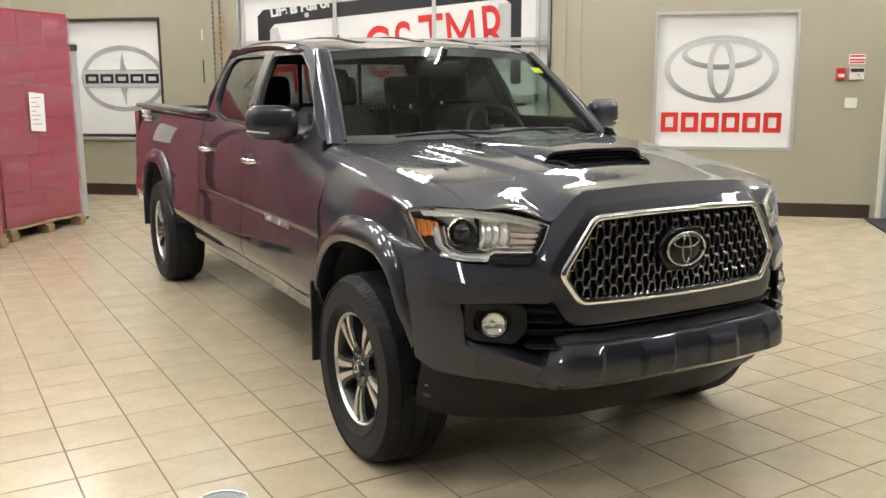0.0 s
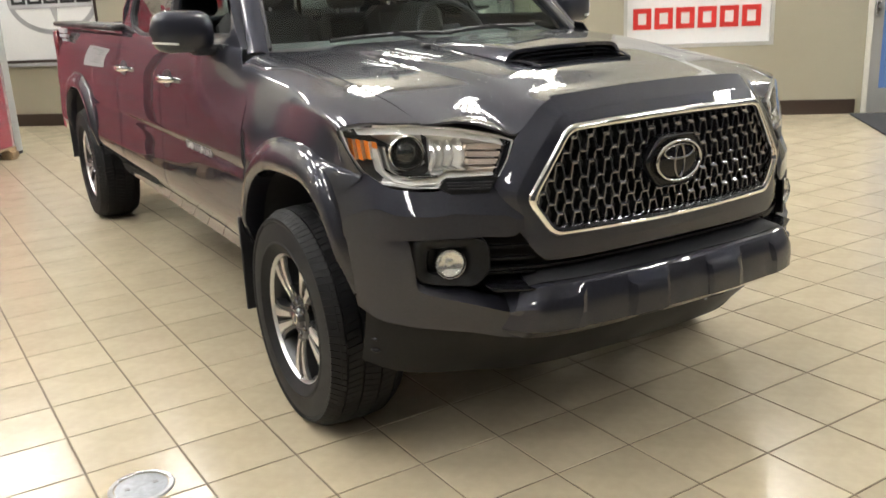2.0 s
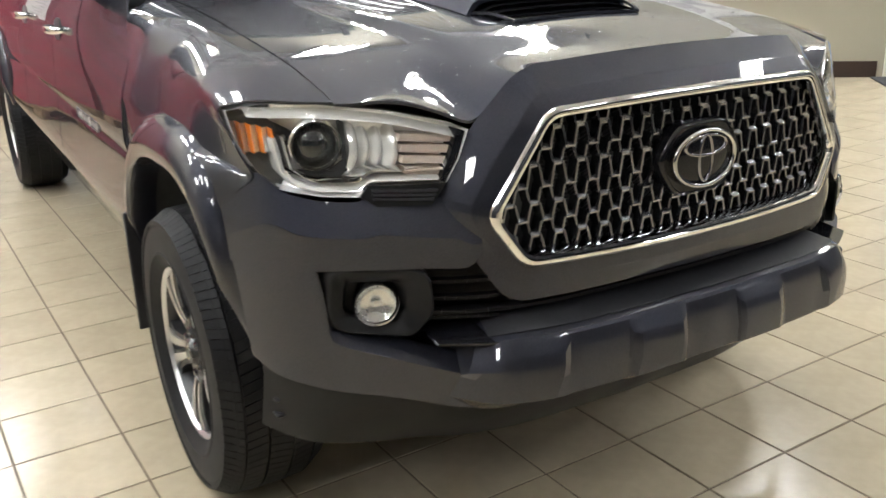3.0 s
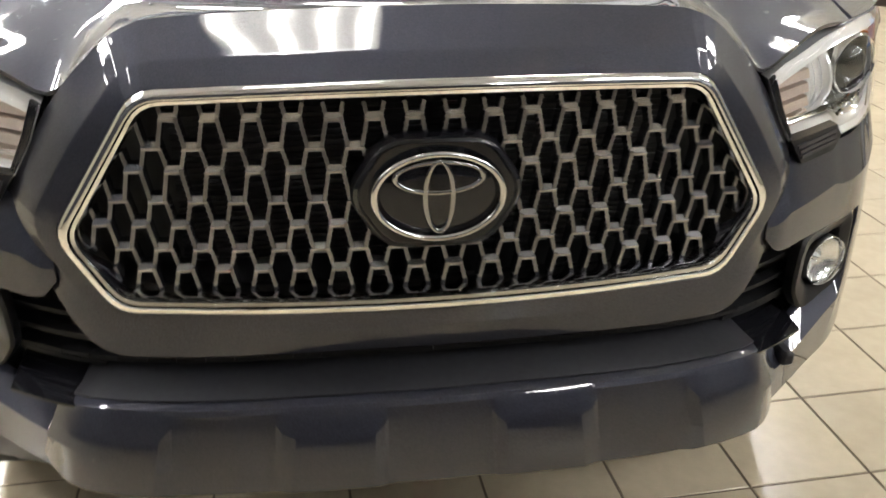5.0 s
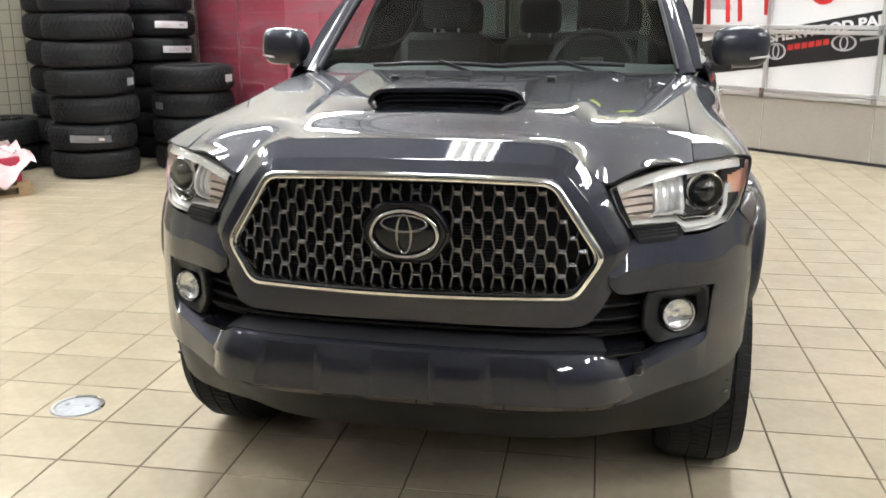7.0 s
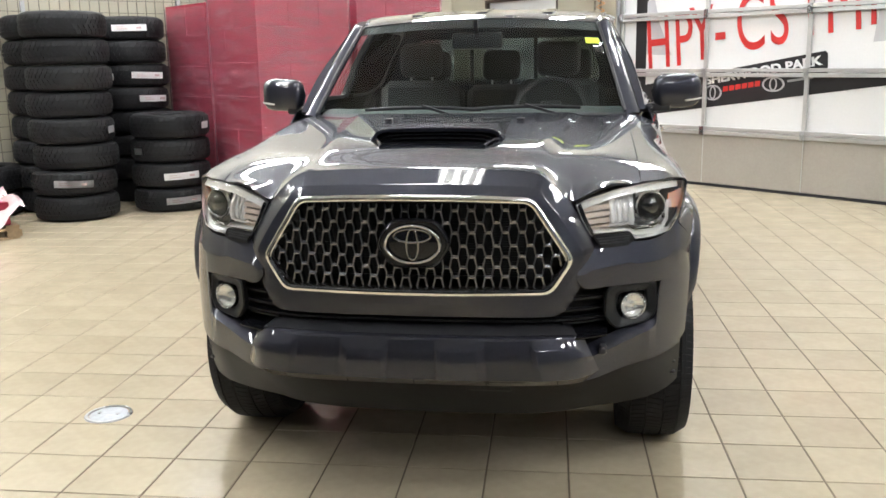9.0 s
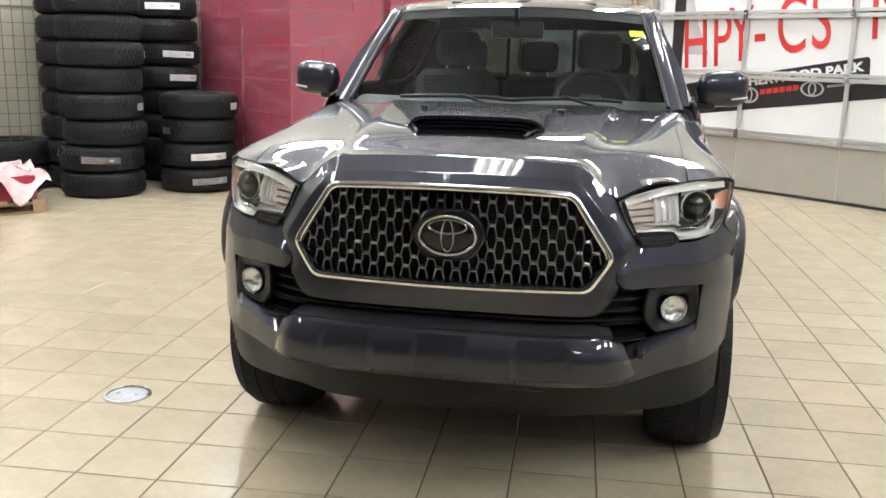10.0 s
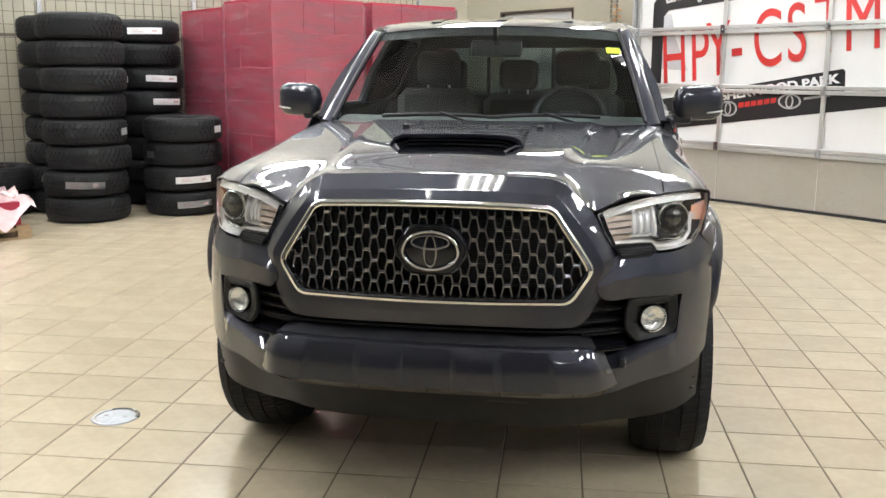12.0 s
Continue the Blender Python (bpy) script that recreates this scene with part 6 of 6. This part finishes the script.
bar_prof = [(.657, .06, .50), (.646, .0, .515), (.640, -.030, .525), (.637, -.037, .530), (.630, -.042, .534), (.604, -.055, .545), (.598, -.058, .549), (.577, -.0642, .555), (.552, -.067, .563), (.508, -.062, .578), (.476, -.01, .580)]


def bar_pt(u, k):
    z, d, w = bar_prof[k]
    x = w * u
    end = max(0, (abs(u) - .86) / .14)
    nd = bar_block(x)
    if k == 5:
        z, d = z + .021 * nd, d + .012 * nd
    if k == 6:
        z, d = z + .019 * nd, d + .012 * nd
    if k in (7, 8, 9):
        d += (.011 if k < 9 else .006) * nd
    return (x, front(x, .6, d + (.03 if k < 8 else .055) * end ** 2), z - .02 * end ** 2 * (1 if k < 7 else .5 if k == 7 else 0))


us = sorted(set(lin(-1, 1, 60) + [s * (c + e) / .51 for s in (-1, 1) for c in (0, .30) for e in (-.089, -.087, -.073, -.071, .071, .073, .087, .089)]))
shell("bumper_bar", bar_pt, us, range(11), M_PAINT, label="dark grey notched bumper bar", thick=.006, toward=(0, -.5, .56), smooth=14)
pad = lambda u, k: (lambda p, q, t: (p[0] + (q[0] - p[0]) * t, p[1] + (q[1] - p[1]) * t, p[2] + (q[2] - p[2]) * t + .003))(bar_pt(u, int(k)), bar_pt(u, min(10, int(k) + 1)), k - int(k))
shell("step_pad", pad, lin(-.97, .97, 40), [0, .5, 1, 1.4, 1.8], M_BLACKP, label="black plastic step pad on the bar", thick=.002, toward=(0, -.8, .4))
bar_end = lambda k, d: (lambda p: (p[0] + .004 * d, p[1] + .075 * d, p[2]))(bar_pt(1.0, k))
both("bar_end", lambda: sheet(bar_end, range(1, 11), lin(0, 1, 3)), M_PAINT, label="closed end of the bumper bar", smooth=20)


def tow_bm():
    return boxes((.576, .600, front(.59, .58) - .030, front(.59, .58) + .02, .561, .587), bevel=.006)


part("tow_bolt", tow_bm(), M_BLACKP, truck, "black bolt on the bumper blade")
val_low = curve1([0, .35, .58, .76, .85], [.295, .298, .31, .335, .365])


def valance_pt(u, v):
    """Lower black face, swept back under the bar: v = 0 at the bottom."""
    x = .855 * u
    lo = val_low(abs(x))
    hi = .515 + .03 * max(0, abs(x) - .74) / .1
    z = lo + (hi - lo) * v
    back = .19 - .13 * max(0.0, min(1.0, (abs(x) - .55) / .27))
    return (x, front(x, .5, .015 + back * (1 - v) ** 1.2), z)


shell("valance", valance_pt, lin(-1, 1, 48), lin(0, 1, 8), M_VAL, label="black lower valance", toward=(0, .2, .45))
part("radar_slot", boxes((.16, .30, -.79, -.76, .425, .437), bevel=.004), M_DARK, truck, smooth=0)
part("skid_plate", boxes((-.40, .40, -.50, .5, .34, .36), bevel=.008), M_DARK, truck, "black skid plate", smooth=0)
def duct_bm(z):
    return boxes((.800, .842, front(.83, .5) + .045, front(.83, .5) + .08, z, z + .010), bevel=.004)


for z in (.405, .443):
    both("brake_duct", lambda: duct_bm(z), M_BLACKP, smooth=40)

# underbody, axles
part("chassis", boxes((-.60, .60, -.55, 4.5, .42, .60), (-.50, -.40, -.5, 4.55, .34, .45), (.40, .50, -.5, 4.55, .34, .45)), M_DARK, truck, "dark chassis", smooth=0)
part("engine_block", boxes((-.55, .55, -.68, .40, .55, 1.0)), M_DARK, truck, smooth=0)
part("rear_axle", lathe([(0, -.7), (.05, -.7), (.05, -.12), (.13, -.08), (.13, .08), (.05, .12), (.05, .7), (0, .7)], 16, "x", m=pose(0, 3.78, .37)), M_DARK, truck)

part("firewall", boxes((-.70, .70, .36, .50, .60, 1.19), (-.80, .80, .44, .52, .60, 1.10)), M_DARK, truck, smooth=0)

# cargo bed
part("bed_floor", boxes((-.78, .78, 2.48, 4.60, .72, .76)), M_BLACKP, truck, "black bed liner", smooth=0)
part("bed_front_wall", boxes((-.80, .80, 2.475, 2.53, .72, 1.27), bevel=.006), M_BLACKP, truck, smooth=0)
both("bed_rail", lambda: boxes((.74, .885, 2.475, 4.63, 1.285, 1.318), bevel=.012), M_BLACKP, label="black bed rail cap")
both("bed_inner_wall", lambda: boxes((.745, .76, 2.5, 4.6, .74, 1.295)), M_BLACKP, smooth=0)
part("tailgate", boxes((-.80, .80, 4.57, 4.64, .70, 1.29), bevel=.012), M_PAINT, truck, "dark grey tailgate")
both("tail_lamp", lambda: boxes((.80, .895, 4.53, 4.648, .93, 1.26), bevel=.015), M_REDL, label="red tail lamp")
part("rear_bumper", boxes((-.90, .90, 4.62, 4.79, .50, .72), bevel=.03), M_CHROME, truck, "chrome rear bumper")


# ---- wheels ----
def road_tyre_mesh():
    R_, w, ri = .380, .262, .222
    prof = [(ri, -.105), (ri + .012, -.118), (.258, -.1285), (.262, -.1325), (.267, -.1325), (.271, -.130), (R_ - .075, -.131), (.333, -.1275), (.337, -.1295), (R_ - .035, -.122), (R_ - .012, -.102), (R_ - .008, -.06), (R_ - .007, 0),
            (R_ - .008, .06), (R_ - .012, .102), (R_ - .035, .122), (.337, .1295), (.333, .1275), (R_ - .075, .131), (.271, .130), (.267, .1325), (.262, .1325), (.258, .1285), (ri + .012, .118), (ri, .105)]
    bm = lathe(prof, 72, "x")
    tb = bmesh.new()
    n = 96
    for row, (xa, xb) in enumerate(((-.130, -.088), (-.083, -.034), (-.028, .028), (.034, .083), (.088, .130))):
        for k in range(n):
            a = 2 * math.pi * (k + .5 * (row % 2)) / n
            da = 2 * math.pi / n * .46
            v = []
            sk_ = da * .5 * (1 if row % 2 else -1)
            for dr in (-.010, 0):
                for ang, x in ((a - da + sk_, xa), (a + da + sk_, xa), (a + da - sk_, xb), (a - da - sk_, xb)):
                    r = R_ + dr - (.030 if abs(x) > .12 else (.004 if abs(x) > .08 else 0))
                    v.append(tb.verts.new((x, r * math.cos(ang), r * math.sin(ang))))
            tb.faces.new(v[4:8])
            for i in range(4):
                tb.faces.new((v[i], v[(i + 1) % 4], v[4 + (i + 1) % 4], v[4 + i]))
    return finish(bm, M_RUB, "tyre", 30), finish(tb, M_RUB, "tread", 30)


ME_RT, ME_TREAD = road_tyre_mesh()
ME_BARREL = finish(lathe([(.222, -.11), (.205, -.09), (.20, .05), (.206, .085), (.216, .100)], 60, "x"), M_RIMD, "rim", 35)
ME_LIP = finish(lathe([(.217, .092), (.219, .104), (.225, .111), (.229, .110), (.229, .100)], 60, "x"), M_RIM, "rim_lip", 35)


def spokes(kind):
    """Five twin spokes; outer side at +x. kind 0: dark body, 1: bright machined faces."""
    bm = bmesh.new()
    for k in range(5):
        a = 2 * math.pi * k / 5 + math.pi / 2
        for s in (-1, 1):
            def P(r, w, x):
                an = a + w / r
                return (x, r * math.cos(an), r * math.sin(an))
            if kind:
                sec = [(.086, .007 * s, .021 * s, .093), (.12, .010 * s, .028 * s, .100), (.17, .014 * s, .039 * s, .104), (.216, .018 * s, .056 * s, .102)]
            else:
                sec = [(.055, -.002 * s, .034 * s, .084), (.12, .004 * s, .042 * s, .094), (.17, .006 * s, .055 * s, .098), (.214, .008 * s, .080 * s, .096)]
            rows = []
            for r, w0, w1, x in sec:
                rows.append([bm.verts.new(P(r, w0, x)), bm.verts.new(P(r, w1, x)), bm.verts.new(P(r, w1, x - .035)), bm.verts.new(P(r, w0, x - .035))])
            for p, q in zip(rows, rows[1:]):
                for i in range(4):
                    bm.faces.new((p[i], p[(i + 1) % 4], q[(i + 1) % 4], q[i]))
            bm.faces.new(rows[0]), bm.faces.new(rows[-1])
    return bm


ME_SPD = finish(spokes(0), M_RIMD, "spoke_back", 30)
ME_SPF = finish(spokes(1), M_RIM, "spoke_face", 30)
ME_HUB = finish(lathe([(.075, .06), (.078, .085), (.060, .094), (.040, .090), (.034, .100), (.030, .104), (0, .105)], 40, "x"), M_RIMD, "hub", 35)
ME_CAP = finish(ring_prism(ellipse(0, 0, .024, .017, 28), ellipse(0, 0, .019, .012, 28), .104, .108, lambda a, b, h: (h, a, b)), M_CHROME, "hub_cap", 30)
ME_LUG = finish(lathe([(.011, .07), (.011, .095), (.007, .1), (0, .1)], 6, "x"), M_DCHROME, "lug_nut", 30)
ME_DISC = finish(lathe([(.05, .0), (.155, .0), (.155, -.02), (.05, -.02)], 40, "x"), M_STEEL, "brake_disc", 30)
for x, y, turn in ((.790, 0, 20), (.790, 3.78, 50), (-.790, 0, 36), (-.790, 3.78, 40)):
    w = bpy.data.objects.new("wheel", None)
    scene.collection.objects.link(w)
    w.parent = truck
    w["label"] = "five twin-spoke alloy wheel with a black tyre"
    w.matrix_basis = pose(x, y, .376, 0, 0, 180 if x < 0 else 0) @ pose(0, 0, 0, turn, 0, 0)
    for nm, me, lb in (("tyre", ME_RT, "black road tyre"), ("rim", ME_BARREL, "dark alloy rim"), ("rim_lip", ME_LIP, "bright machined rim lip"), ("spoke_back", ME_SPD, "dark painted spokes"), ("spoke_face", ME_SPF, "machined bright spoke faces"), ("hub", ME_HUB, ""), ("hub_cap", ME_CAP, ""), ("brake_disc", ME_DISC, "")):
        part(nm, me, None, w, lb)
    tagged(part("tread", ME_TREAD, None, w), "black rubber tread blocks of the road tyre", kind="stuff")
    for k in range(6):
        part("lug_nut", ME_LUG, None, w, at=pose(0, .056 * math.cos(k * math.pi / 3), .056 * math.sin(k * math.pi / 3)))


# ---- water droplets on the hood and the bumper bar ----
def droplets_bm():
    rnd = random.Random(5)
    verts, faces = [], []
    for k in range(620):
        x, y = rnd.uniform(-.66, .66), rnd.triangular(-.70, .30, -.62)
        if y < hood_front(x) + .03 or y > hood_back(x) - .03 or (abs(x) < .27 and -.47 < y < .2):
            continue
        r = rnd.choice((.0014, .0018, .0024, .0032, .004)) * rnd.uniform(.8, 1.2)
        z0, n0 = hood_z(x, y), len(verts)
        for f, h in ((1.0, -.0006), (.8, .3), (.4, .48)):
            for i in range(8):
                px_, py_ = x + r * f * math.cos(i * math.pi / 4), y + r * f * math.sin(i * math.pi / 4) * 1.15
                verts.append((px_, py_, hood_z(px_, py_) + (h * r if h > 0 else h)))
        verts.append((x, y, z0 + r * .52))
        for q in (0, 8):
            faces += [(n0 + q + i, n0 + q + (i + 1) % 8, n0 + q + 8 + (i + 1) % 8, n0 + q + 8 + i) for i in range(8)]
        faces += [(n0 + 16 + i, n0 + 16 + (i + 1) % 8, n0 + 24) for i in range(8)]
    me = bpy.data.meshes.new("water_droplets")
    me.from_pydata(verts, [], faces)
    for p in me.polygons:
        p.use_smooth = True
    me.materials.append(M_CLEAR)
    return me


tagged(new("water_droplets", droplets_bm()), "clear water droplets scattered over the grey hood", "water", kind="stuff")

# ---- floor tiles, laid at 45 degrees to the walls ----
GX, GY, GT, GS = -1.6125, -0.2415, radians(1.99), 0.298


def tile_mesh():
    bm = bmesh.new()
    h, g, z = GS / 2 - .003, .0015, 0.0
    lo = [bm.verts.new((x, y, -.004)) for x, y in ((-h, -h), (h, -h), (h, h), (-h, h))]
    mid = [bm.verts.new((x, y, -.0012)) for x, y in ((-h, -h), (h, -h), (h, h), (-h, h))]
    hi = [bm.verts.new((x, y, z)) for x, y in ((-h + g, -h + g), (h - g, -h + g), (h - g, h - g), (-h + g, h - g))]
    bm.faces.new(hi)
    for A, B in ((lo, mid), (mid, hi)):
        for i in range(4):
            bm.faces.new((A[i], A[(i + 1) % 4], B[(i + 1) % 4], B[i]))
    me = bpy.data.meshes.new("tile")
    bm.normal_update()
    bm.to_mesh(me)
    bm.free()
    me.materials.append(M_TILE)
    return me


ME_T = tile_mesh()
tv = [v.co.copy() for v in ME_T.vertices]
tf = [tuple(p.vertices) for p in ME_T.polygons]
near, far = [], []
for i in range(-45, 60):
    for j in range(-60, 50):
        ci, cj = i + .5, j + .5
        x = GX + GS * (ci * math.cos(GT) - cj * math.sin(GT))
        y = GY + GS * (ci * math.sin(GT) + cj * math.cos(GT))
        u, d = ud(x, y)
        if U0 - .05 < u < U1 + .05 and D0 - .05 < d < SC + .05:
            (near if -2.9 < x < 2.6 and -2.2 < y < 1.9 and len(near) < 298 and not (abs(x) < .75 and y > .1) else far).append((x, y))
for x, y in near:
    ob = new("tile", ME_T)
    ob.parent = floor
    ob.matrix_basis = HALL.inverted() @ pose(x, y, 0, random.Random(int(x * 999 + y * 77)).uniform(-.05, .05), random.Random(int(x * 99 - y * 777)).uniform(-.05, .05), math.degrees(GT))
verts, faces = [], []
c, s = math.cos(GT), math.sin(GT)
for x, y in far:
    n0 = len(verts)
    verts += [(x + v.x * c - v.y * s, y + v.x * s + v.y * c, v.z) for v in tv]
    faces += [tuple(n0 + i for i in f) for f in tf]
me = bpy.data.meshes.new("tiles")
me.from_pydata(verts, [], faces)
me.materials.append(M_TILE)
ob = new("tiles", me)
ob.parent = floor
ob.matrix_basis = HALL.inverted()
tagged(ob, "beige ceramic floor tiles further off", kind="stuff")
